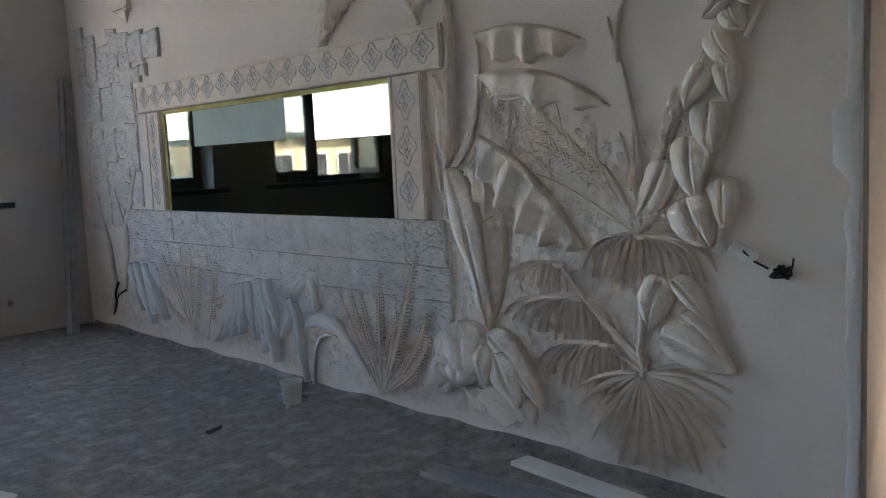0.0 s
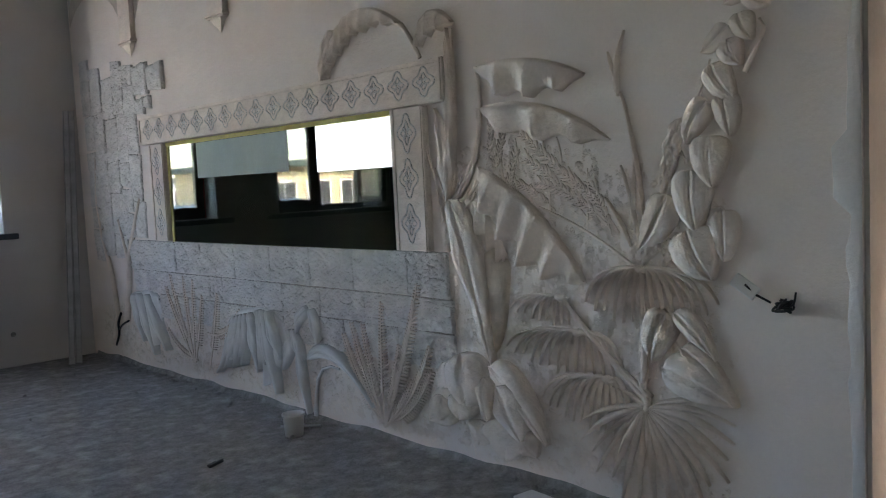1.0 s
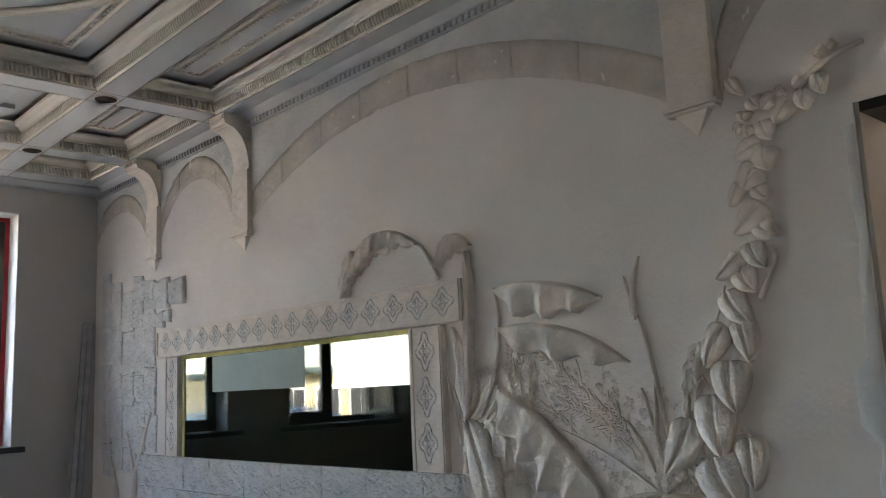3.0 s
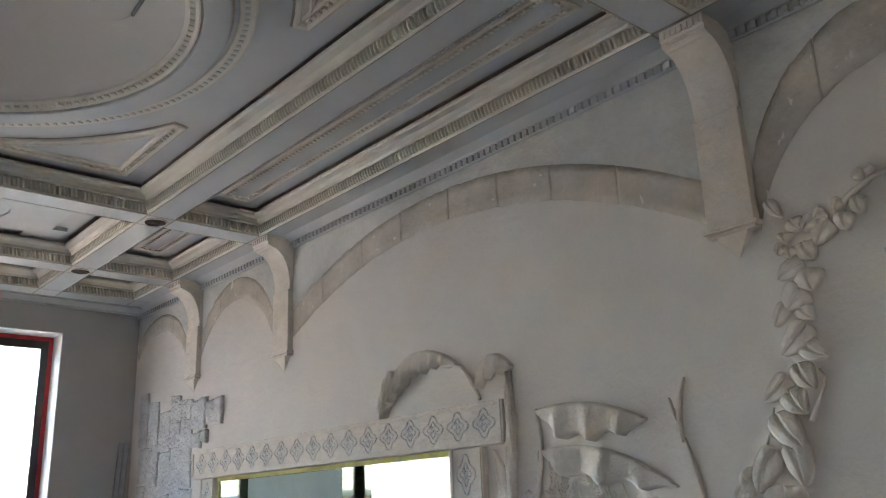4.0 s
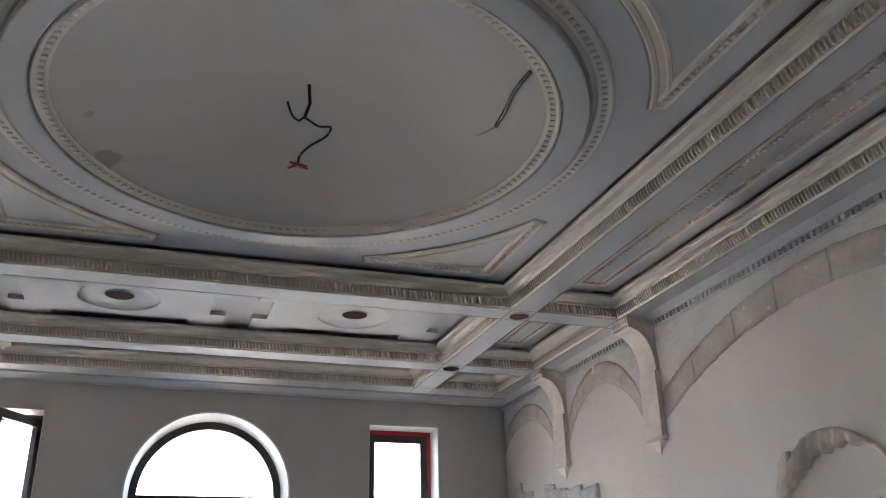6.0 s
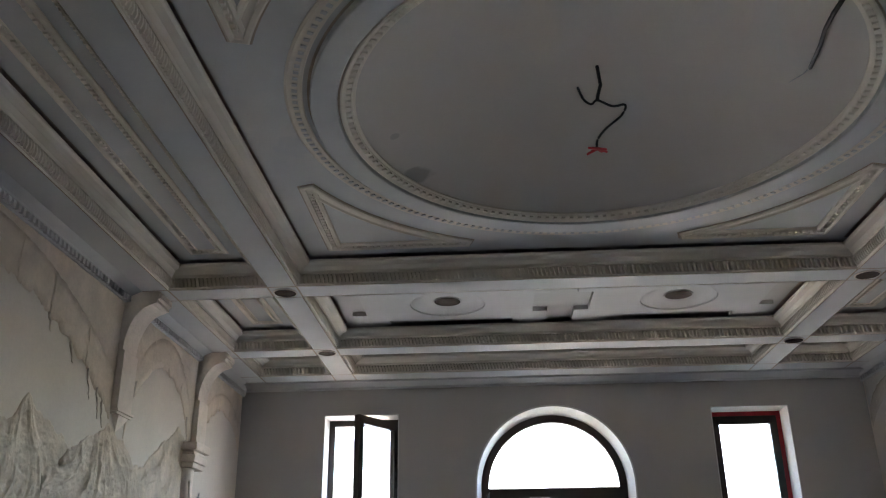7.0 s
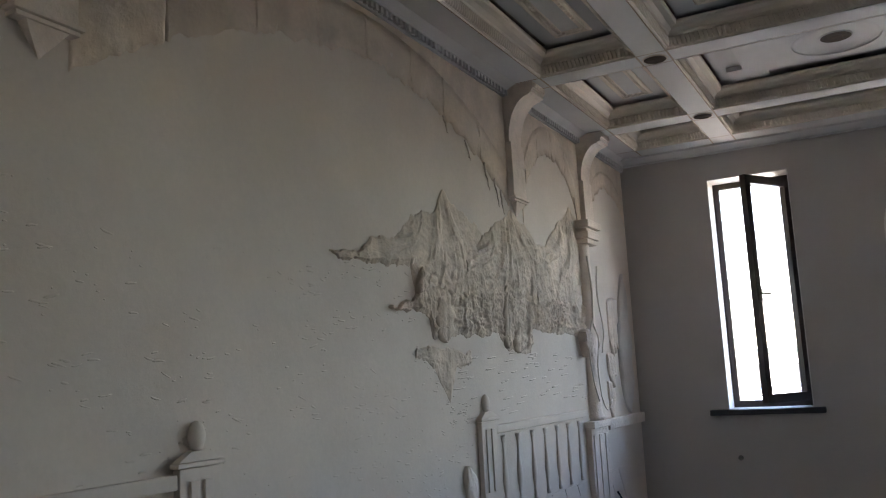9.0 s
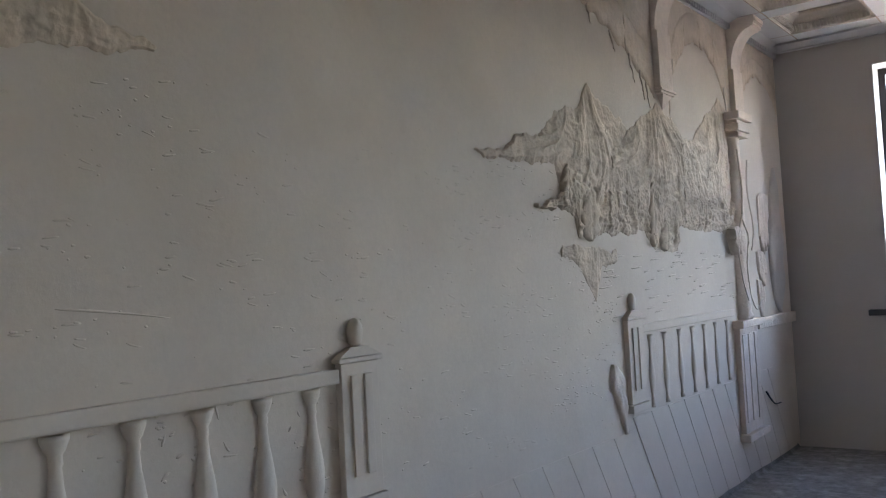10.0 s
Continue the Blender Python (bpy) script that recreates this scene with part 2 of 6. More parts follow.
def lathe(bm, profile, at=(0, 0, 0), sides=20, squash=(1, 1)):
    rings = []
    for r, z in profile:
        rings.append([bm.verts.new((at[0] + squash[0] * r * math.cos(w), at[1] + squash[1] * r * math.sin(w), at[2] + z)) for w in [2 * math.pi * k / sides for k in range(sides)]])
    for r, s in zip(rings, rings[1:]):
        for k in range(sides):
            bm.faces.new((r[k], r[(k + 1) % sides], s[(k + 1) % sides], s[k]))
    bm.faces.new(rings[0][::-1])
    bm.faces.new(rings[-1])
    return bm


def rect(x0, x1, y0, y1):
    return [(x0, y0), (x1, y0), (x1, y1), (x0, y1)]


# ---- structure ----
W_L, W_R, W_C = (-1.96, -1.24), (1.74, 2.46), (-0.50, 0.97)
SILL_Z, TOP_Z, SPRING = 1.24, 3.39, 2.70

floor = link("floor", boxes((XL - THICK, XA + THICK, YN - THICK, YB + THICK, -0.2, 0.0)), CONCRETE, label="dusty grey bare concrete floor", kind="structure")


def wall_with_arch():
    """The window wall: two tall openings and an arched one between them, cut through its thickness."""
    bm = bmesh.new()
    y0, y1, top = YB, YB + THICK, 4.2
    for x0, x1, z0, z1 in ((XL - THICK, W_L[0], 0, top), (W_L[0], W_L[1], 0, SILL_Z), (W_L[0], W_L[1], TOP_Z, top), (W_L[1], W_C[0], 0, top),
                           (W_C[0], W_C[1], 0, SILL_Z), (W_C[1], W_R[0], 0, top), (W_R[0], W_R[1], 0, SILL_Z), (W_R[0], W_R[1], TOP_Z, top), (W_R[1], XA + THICK, 0, top)):
        box(bm, x0, x1, y0, y1, z0, z1)
    r, n = (W_C[1] - W_C[0]) / 2, 36
    arc = [(CX + r * math.cos(math.pi * k / n), SPRING + r * math.sin(math.pi * k / n)) for k in range(n + 1)]
    for (xa, za), (xb, zb) in zip(arc, arc[1:]):
        f, b = [bm.verts.new((x, y0, z)) for x, z in ((xa, za), (xb, zb), (xb, top), (xa, top))], [bm.verts.new((x, y1, z)) for x, z in ((xa, za), (xb, zb), (xb, top), (xa, top))]
        bm.faces.new(f)
        bm.faces.new(b[::-1])
        bm.faces.new((f[0], b[0], b[1], f[1]))
    return link("wall_north", bm, GREY, label="grey plastered wall with two tall windows and an arched one", kind="structure")


wall_with_arch()
D0, D1, DZ = 0.95, 1.215, 2.58
link("wall_east", boxes((XA, XA + THICK, D1, YB, 0, 4.2), (XA, XA + THICK, D0, D1, DZ, 4.2), (XA, XA + THICK, YN - THICK, D0, 0, 4.2)), PLASTER,
     label="white plastered wall carrying plant and stone reliefs", kind="structure")
link("wall_west", boxes((XL - THICK, XL, YN - THICK, YB, 0, 4.2)), STROKED, label="white trowelled plaster wall carrying a mountain relief", kind="structure")
link("wall_south", boxes((XL, XA, YN - THICK, YN, 0, 4.2)), PLASTER, label="plain white plastered rear wall", kind="structure")

# ceiling: beams, coffers with mouldings, dome ring and panels
XC = ((-2.50, -1.82), (-1.62, 2.08), (2.28, 2.955))
YR = ((-0.41, 0.25), (0.46, 1.79), (2.00, 5.635), (5.85, 7.18), (7.395, 8.06))
GAP = 0.007   # shadow joint round each soffit strip


def ceiling():
    bm = bmesh.new()
    xs, ys = [XL] + [v for p in XC for v in p] + [XA], [YN] + [v for p in YR for v in p] + [YB]
    for i in range(len(xs) - 1):
        for j in range(len(ys) - 1):
            if i % 2 and j % 2:
                continue
            gx0, gx1, gy0, gy1 = GAP * (i > 0), GAP * (i < len(xs) - 2), GAP * (j > 0), GAP * (j < len(ys) - 2)
            bm.faces.new([bm.verts.new((x, y, ZS)) for x, y in rect(xs[i] + gx0, xs[i + 1] - gx1, ys[j] + gy0, ys[j + 1] - gy1)])
            bm.faces.new([bm.verts.new((x, y, ZS + 0.008)) for x, y in rect(xs[i], xs[i + 1], ys[j], ys[j + 1])]).material_index = 3
    box(bm, XL - THICK, XA + THICK, YN - THICK, YB + THICK, 4.2, 4.35)
    profile = [(0, 0), (0.004, 0.01), (0.012, 0.012), (0.012, 0.075), (0.03, 0.08), (0.035, 0.095), (0.06, 0.115), (0.095, 0.125), (0.105, 0.135), (0.105, 0.15), (0.0, 0.152)]
    for i, (x0, x1) in enumerate(XC):
        for j, (y0, y1) in enumerate(YR):
            loop = rect(x0, x1, y0, y1)
            sweep(bm, loop, profile, z=ZS, m=1)
            spindles(bm, loop, 0.028, ZS + 0.014, ZS + 0.074)
            if i == 1 and j == 2:
                continue
            e, up = 0.107, 0.014 if (i, j) == (1, 3) else 0.0
            box(bm, x0 + e, x1 - e, y0 + e, y1 - e, ZP + up, ZP + up + 0.02, 4)
            box(bm, x0, x1, y0, y1, ZP + 0.052, ZP + 0.06, 3)
            if i != 1:
                inner = rect(x0 + 0.215, x1 - 0.215, y0 + 0.215, y1 - 0.215)
                sweep(bm, inner, [(0, 0), (0.0, -0.008), (0.010, -0.012), (0.026, -0.010), (0.032, -0.004), (0.060, -0.004), (0.066, 0)], z=ZP, m=1)
                teeth(bm, inner, 0.042, 0.022, 0.048, ZP - 0.015, ZP, m=1)
    # the middle coffer: a flat panel with a round opening under a shallow dome
    x0, x1, y0, y1 = XC[1][0] + 0.107, XC[1][1] - 0.107, YR[2][0] + 0.107, YR[2][1] - 0.107
    n, r = 96, 1.2
    rim = 1.383
    ring = [(CX + r * math.cos(2 * math.pi * k / n), CY + r * math.sin(2 * math.pi * k / n)) for k in range(n)]
    hole = [(CX + rim * math.cos(2 * math.pi * k / n), CY + rim * math.sin(2 * math.pi * k / n)) for k in range(n)]

    def edge(k):
        a = 2 * math.pi * k / n
        c, s = math.cos(a), math.sin(a)
        q = min((((x1 if c > 0 else x0) - CX) / c) if abs(c) > 1e-6 else 9, (((y1 if s > 0 else y0) - CY) / s) if abs(s) > 1e-6 else 9)
        return CX + c * q, CY + s * q

    corners = [(x1, y1), (x0, y1), (x0, y0), (x1, y0)]
    for k in range(n):
        a, b = hole[k], hole[(k + 1) % n]
        c, d = edge(k + 1), edge(k)
        outer = [c]
        for w in corners:
            if abs(c[0] - d[0]) > 1e-6 and abs(c[1] - d[1]) > 1e-6 and min(c[0], d[0]) - 1e-6 <= w[0] <= max(c[0], d[0]) + 1e-6 and min(c[1], d[1]) - 1e-6 <= w[1] <= max(c[1], d[1]) + 1e-6:
                outer.append(w)
        outer.append(d)
        bm.faces.new([bm.verts.new((p[0], p[1], ZP)) for p in [a, b] + outer])
    box(bm, XC[1][0], XC[1][1], YR[2][0], CY - 1.42, ZP + 0.052, ZP + 0.06, 3)
    box(bm, XC[1][0], XC[1][1], CY + 1.42, YR[2][1], ZP + 0.052, ZP + 0.06, 3)
    box(bm, XC[1][0], CX - 1.42, CY - 1.42, CY + 1.42, ZP + 0.052, ZP + 0.06, 3)
    box(bm, CX + 1.42, XC[1][1], CY - 1.42, CY + 1.42, ZP + 0.052, ZP + 0.06, 3)
    # rings, led clockwise so that the profile's inset points outwards
    cw = ring[::-1]
    sweep(bm, cw, [(-0.04, 0.02), (-0.036, -0.004), (-0.022, -0.008), (-0.018, -0.013), (0.012, -0.022), (0.026, -0.030), (0.034, -0.030), (0.034, 0.0)], z=ZP, m=1)
    sweep(bm, cw, [(0.032, -0.008), (0.048, -0.008)], z=ZP, m=3)
    sweep(bm, cw, [(0.046, 0.0), (0.046, -0.036), (0.052, -0.041), (0.165, -0.041), (0.171, -0.036), (0.171, 0.0)], z=ZP, m=0)
    sweep(bm, cw, [(0.17, -0.004), (0.184, -0.004)], z=ZP, m=3)
    sweep(bm, cw, [(0.205, 0.0), (0.209, -0.007), (0.225, -0.010), (0.262, -0.008), (0.275, -0.009), (0.285, -0.004), (0.288, 0)], z=ZP, m=1)
    
    for q, (nn, rr, zz, size) in enumerate(((152, 1.197, ZP - 0.018, (0.024, 0.022, 0.016, 1)), (182, 1.440, ZP - 0.010, (0.024, 0.018, 0.010, 1)))):
        for k in range(nn):
            a = 2 * math.pi * k / nn
            tooth = bmesh.ops.create_cube(bm, size=1, matrix=Matrix.Translation((CX + rr * math.cos(a), CY + rr * math.sin(a), zz)) @ Matrix.Rotation(a, 4, "Z") @ Matrix.Diagonal(size))
            for fc in {fc for v in tooth["verts"] for fc in v.link_faces}:
                fc.material_index = 1 - q
    # the dome
    rings = [(1.168 * (1 - k / 10), 0.0 + 0.25 * (1 - (1 - k / 10) ** 2)) for k in range(10)]
    prev = None
    for rr, h in rings:
        cur = [bm.verts.new((CX + rr * math.cos(2 * math.pi * k / n), CY + rr * math.sin(2 * math.pi * k / n), ZP + h)) for k in range(n)]
        if prev:
            for k in range(n):
                f = bm.faces.new((prev[k], prev[(k + 1) % n], cur[(k + 1) % n], cur[k]))
                f.material_index, f.smooth = 2, True
        prev = cur
    top = bm.verts.new((CX, CY, ZP + 0.25))
    for k in range(n):
        f = bm.faces.new((prev[k], prev[(k + 1) % n], top))
        f.material_index, f.smooth = 2, True
    # four corner panels with a curved long side
    for sx in (1, -1):
        for sy in (1, -1):
            arc = [(1.64 * math.cos(radians(a)), 1.64 * math.sin(radians(a))) for a in np.linspace(67, 23, 14)]
            loop = [(1.61, 0.67), (1.61, 1.61), (0.67, 1.61)] + arc
            loop = [(CX + sx * x, CY + sy * y) for x, y in loop]
            if sx * sy < 0:
                loop = loop[::-1]
            sweep(bm, loop, [(0.0, -0.003), (0.012, -0.003)], z=ZP, m=3)
            sweep(bm, loop, [(0.012, 0), (0.012, -0.014), (0.022, -0.02), (0.04, -0.016), (0.045, -0.008), (0.075, -0.008), (0.085, -0.018), (0.1, -0.012), (0.105, 0)], z=ZP, m=1)
            teeth(bm, loop, 0.042, 0.022, 0.064, ZP - 0.024, ZP - 0.004, m=1)
    # lowered plate round the two lamp dishes, with a cross-shaped recess between them
    zl, ym, rd, cu = ZP - 0.02, 6.57, 0.29, 0.885
    for sg in (-1, 1):
        for u0, u1, ya, yb in ((0.105, 0.22, 5.975, 6.37), (0.105, 0.22, 6.787, 7.05), (0.22, 0.375, 5.975, 7.05), (0.375, cu - 0.31, 5.975, 6.94), (cu - 0.31, cu + 0.31, 5.975, ym - 0.31),
                               (cu - 0.31, cu + 0.31, ym + 0.31, 6.94), (cu + 0.31, 1.38, 5.975, 6.94), (1.38, 1.545, 5.975, 7.05), (1.545, 1.66, 6.787, 7.05)):
            p, q = CX + sg * u0, CX + sg * u1
            box(bm, min(p, q), max(p, q), ya, yb, zl, ZP + 0.015)
        c, n2 = CX + sg * cu, 48
        for k in range(n2):
            ring2 = []
            for w in (2 * math.pi * k / n2, 2 * math.pi * (k + 1) / n2):
                cc, ss = math.cos(w), math.sin(w)
                q = 0.31 / max(abs(cc), abs(ss))
                ring2.append([(c + cc * q, ym + ss * q, zl)] + [(c + r0 * cc, ym + r0 * ss, zl + h) for r0, h in ((rd, 0.0), (0.288, 0.010), (0.276, 0.012), (0.266, 0.016), (0.215, 0.028), (0.19, 0.031), (0.08, 0.031))])
            rows = [[bm.verts.new(v) for v in row] for row in ring2]
            for j in range(7):
                bm.faces.new((rows[0][j], rows[1][j], rows[1][j + 1], rows[0][j + 1]))
    # wall cornice
    for way in ([(XA, YN), (XA, YB)], [(XL, YB), (XL, YN)]):
        sweep(bm, way, [(-0.002, -0.078), (0.018, -0.078), (0.024, -0.072), (0.026, -0.036), (0.044, -0.032), (0.052, -0.026), (0.09, -0.010), (0.11, -0.0005)], False, ZS, 0)
        teeth(bm, way, 0.05, 0.026, 0.036, ZS - 0.074, ZS - 0.038, False, 0)
    for way in ([(XA - 0.012, YB), (XL + 0.012, YB)], [(XL + 0.012, YN), (XA - 0.012, YN)]):
        sweep(bm, way, [(0, -0.036), (0.05, -0.036), (0.056, -0.028), (0.07, -0.024), (0.22, -0.014), (0.235, -0.020), (0.25, -0.018), (0.255, -0.0005)], False, ZS, 0)
    return link("ceiling", bm, [WHITE, MOULD, DOME, GROOVE, PANEL], label="coffered white plaster ceiling with cream dentil mouldings and a round shallow dome", kind="structure")


ceiling()


# ---- windows ----
def window(name, x0, x1, label, sash_angle=0.0, tape=False):
    w = thing(name, label, "window")
    tagged(w, kind="structure")
    y = YB + DEEP
    fr = part("window_frame", boxes((x0, x0 + 0.06, y, y + 0.08, SILL_Z, TOP_Z), (x1 - 0.06, x1, y, y + 0.08, SILL_Z, TOP_Z), (x0 + 0.06, x1 - 0.06, y, y + 0.08, TOP_Z - 0.06, TOP_Z), (x0 + 0.06, x1 - 0.06, y, y + 0.08, SILL_Z, SILL_Z + 0.06)), DARKWOOD, w, "dark brown frame")
    part("reveal", boxes((x0 - 0.004, x0 + 0.004, YB - 0.004, y, SILL_Z, TOP_Z), (x1 - 0.004, x1 + 0.004, YB - 0.004, y, SILL_Z, TOP_Z), (x0 + 0.004, x1 - 0.004, YB - 0.004, y, TOP_Z - 0.004, TOP_Z + 0.004)), PAPER, w, "white painted reveal")
    if tape:
        part("tape", boxes((x0 + 0.005, x0 + 0.02, y - 0.006, y - 0.001, SILL_Z, TOP_Z - 0.02), (x1 - 0.045, x1 - 0.005, y - 0.006, y - 0.001, SILL_Z, TOP_Z), (x0 + 0.02, x1 - 0.045, y - 0.006, y - 0.001, TOP_Z - 0.045, TOP_Z - 0.005)), RED, w, "torn red tape round the frame")
    hinge = Matrix.Translation((x1 - 0.05, y + 0.01, 0)) @ Matrix.Rotation(radians(sash_angle), 4, "Z")
    a, b, z0, z1 = -(x1 - x0 - 0.10), 0.0, SILL_Z + 0.05, TOP_Z - 0.05
    s = part("sash", boxes((a, a + 0.068, -0.03, 0.03, z0, z1), (b - 0.068, b, -0.03, 0.03, z0, z1), (a + 0.068, b - 0.068, -0.03, 0.03, z0, z0 + 0.075), (a + 0.068, b - 0.068, -0.03, 0.03, z1 - 0.075, z1)), DARKWOOD, w, "dark brown sash")
    s.matrix_local = hinge
    p = part("pane", boxes((a + 0.063, b - 0.063, -0.004, 0.004, z0 + 0.07, z1 - 0.07)), CLEAR, s)
    p.visible_shadow = False
    part("handle", soft(boxes((a + 0.03, a + 0.055, -0.05, -0.03, 2.18, 2.30), (a + 0.03, a + 0.05, -0.07, -0.05, 2.24, 2.26), (a + 0.03, a + 0.14, -0.08, -0.065, 2.24, 2.26)), 0.003), DARKWOOD, s)
    part("window_sill", soft(boxes((x0 - 0.16, x1 + 0.10, YB - 0.09, y, SILL_Z - 0.055, SILL_Z - 0.004)), 0.008), SILL, w, "dark chipped sill board")
    return w


window("window_1", *W_L, "tall dark brown window with an open sash", 60)
window("window_2", *W_R, "tall dark brown window edged with torn red tape", 0, True)


def arched_window():
    w = tagged(thing("window_3", "arched dark brown window with a fanlight over two leaves", "window"), kind="structure")
    x0, x1 = W_C
    y, r, n = YB + DEEP, (x1 - x0) / 2, 36

    def hoop(bm, r0, r1, y0, y1):
        for k in range(n):
            a, b = math.pi * k / n, math.pi * (k + 1) / n
            v = [[bm.verts.new((CX + rr * math.cos(u), yy, SPRING + rr * math.sin(u))) for rr, yy in ((r0, y0), (r1, y0), (r1, y1), (r0, y1))] for u in (a, b)]
            for j in range(4):
                bm.faces.new((v[0][j], v[1][j], v[1][(j + 1) % 4], v[0][(j + 1) % 4]))
        return bm

    sp = 0.04
    x0, x1 = x0 + sp, x1 - sp
    bm = hoop(bmesh.new(), r - sp - 0.07, r - 0.001, y, y + 0.08)
    for row in ((x0 - sp, x0 + 0.07, y, y + 0.08, SILL_Z, SPRING), (x1 - 0.07, x1 + sp, y, y + 0.08, SILL_Z, SPRING), (x0 + 0.07, x1 - 0.07, y, y + 0.08, SILL_Z, SILL_Z + 0.07), (x0 + 0.07, x1 - 0.07, y - 0.004, y + 0.084, SPRING - 0.09, SPRING), (CX - 0.04, CX + 0.04, y - 0.002, y + 0.082, SILL_Z + 0.07, SPRING - 0.09)):
        box(bm, *row)
    part("window_frame", bm, DARKWOOD, w, "dark brown frame")
    bm, rows = bmesh.new(), []
    way = [(CX - r, SILL_Z, -1, 0)] + [(CX + r * math.cos(u), SPRING + r * math.sin(u), math.cos(u), math.sin(u)) for u in np.linspace(math.pi, 0, 37)] + [(CX + r, SILL_Z, 1, 0)]
    for x, z, cx, cz in way:
        rows.append([bm.verts.new(c) for c in ((x + 0.012 * cx, YB - 0.005, z + 0.012 * cz), (x - 0.004 * cx, YB - 0.006, z - 0.004 * cz), (x - sp * cx, y + 0.004, z - sp * cz))])
    for a, b in zip(rows, rows[1:]):
        for j in range(2):
            bm.faces.new((a[j], a[j + 1], b[j + 1], b[j]))
    part("reveal", bm, PAPER, w, "white painted reveal")
    for a, b, swing in ((x0 + 0.07, CX - 0.04, 86), (CX + 0.04, x1 - 0.07, 0)):
        s = part("sash", boxes((0, 0.06, -0.03, 0.03, SILL_Z + 0.07, SPRING - 0.09), (b - a - 0.06, b - a, -0.03, 0.03, SILL_Z + 0.07, SPRING - 0.09), (0.06, b - a - 0.06, -0.03, 0.03, SILL_Z + 0.07, SILL_Z + 0.14), (0.06, b - a - 0.06, -0.03, 0.03, SPRING - 0.16, SPRING - 0.09)), DARKWOOD, w)
        s.matrix_local = Matrix.Translation((a, y + 0.02, 0)) @ Matrix.Rotation(radians(-swing), 4, "Z")
        p = part("pane", boxes((0.055, b - a - 0.055, -0.004, 0.004, SILL_Z + 0.135, SPRING - 0.155)), CLEAR, s)
        p.visible_shadow = False
    bm = bmesh.new()
    f, g = [[bm.verts.new((CX + (r - sp - 0.06) * math.cos(math.pi * k / n), yy, SPRING + (r - sp - 0.06) * math.sin(math.pi * k / n))) for k in range(n + 1)] for yy in (y + 0.036, y + 0.044)]
    bm.faces.new(f)
    bm.faces.new(g[::-1])
    for k in range(n + 1):
        bm.faces.new((f[k], f[(k + 1) % (n + 1)], g[(k + 1) % (n + 1)], g[k]))
    p = part("fanlight_pane", bm, CLEAR, w)
    p.visible_shadow = False
    part("window_sill", soft(boxes((x0 - 0.19, x1 + 0.19, YB - 0.09, y, SILL_Z - 0.055, SILL_Z - 0.004)), 0.008), SILL, w, "dark chipped sill board")


arched_window()

# the plain opening in the relief wall, with its white lining
op = tagged(thing("door_1", "plain doorway opening with a white plastered jamb", "doorway"), kind="structure")
# beige jamb, coloured darker in place of weaker light
part("jamb", boxes((XA + 0.004, XA + THICK, D1 - 0.02, D1 - 0.001, 0, DZ)), JAMB, op, "beige plastered jamb, its dimness put into the colour")
# near-black colour stands for the dark top of the opening
part("lintel", boxes((XA + 0.004, XA + THICK - 0.02, D0 + 0.004, D1 - 0.02, DZ - 0.04, DZ - 0.001)), VOID, op, "rough lintel underside, its dark put into the colour")

# added wall, out of view, holds back daylight and bounce at the doorway
link("light_block_wall", boxes((4.35, 4.6, -3.0, 5.0, -3.5, 3.4)), JAMB, label="unseen wall added outside the doorway to cut its light", kind="structure")

# added slab, never in view, shades the gap beyond the doorway
link("light_block_slab", boxes((XA + THICK + 0.004, 4.6, -3.0, 5.0, 3.404, 3.55)), PLASTER, label="unseen slab added outside to keep sun off the doorway", kind="structure")

# ---- outside ----
link("ground", boxes((-400, 400, -400, 400, -3.6, -3.5)), DUST, label="dusty ground far below", kind="structure")


# ---- reliefs: plates and leaves modelled on a wall ----
def on(side, u, v, d):
    """A point on the east (A) or west (L) wall: along it, up it, and out of it."""
    return Vector((XA - d, u, v)) if side == "A" else Vector((XL + d, u, v))


def curve(p0, p1, bend):
    """Midline from p0 to p1 with a sideways bow."""
    (a, b), (c, d) = p0, p1
    mx, my = (a + c) / 2 - (d - b) * bend, (b + d) / 2 + (c - a) * bend

    def at(s):
        q = 1 - s
        return (q * q * a + 2 * q * s * mx + s * s * c, q * q * b + 2 * q * s * my + s * s * d)
    return at


SHAPES = {
    "ovate": lambda s: max(0.0, math.sin(math.pi * min(1, s) ** 0.75)) ** 0.75,
    "heart": lambda s: max(0.0, math.sin(math.pi * min(1, s * 0.99 + 0.01) ** 0.56)) ** 0.62 * (1 - 0.12 * s),
    "lance": lambda s: max(0.0, math.sin(math.pi * s ** 0.55)) ** 0.9,
    "strap": lambda s: min(1.0, s * 7) ** 0.5 * max(0.0, 1 - s ** 3.5) ** 0.7,
}


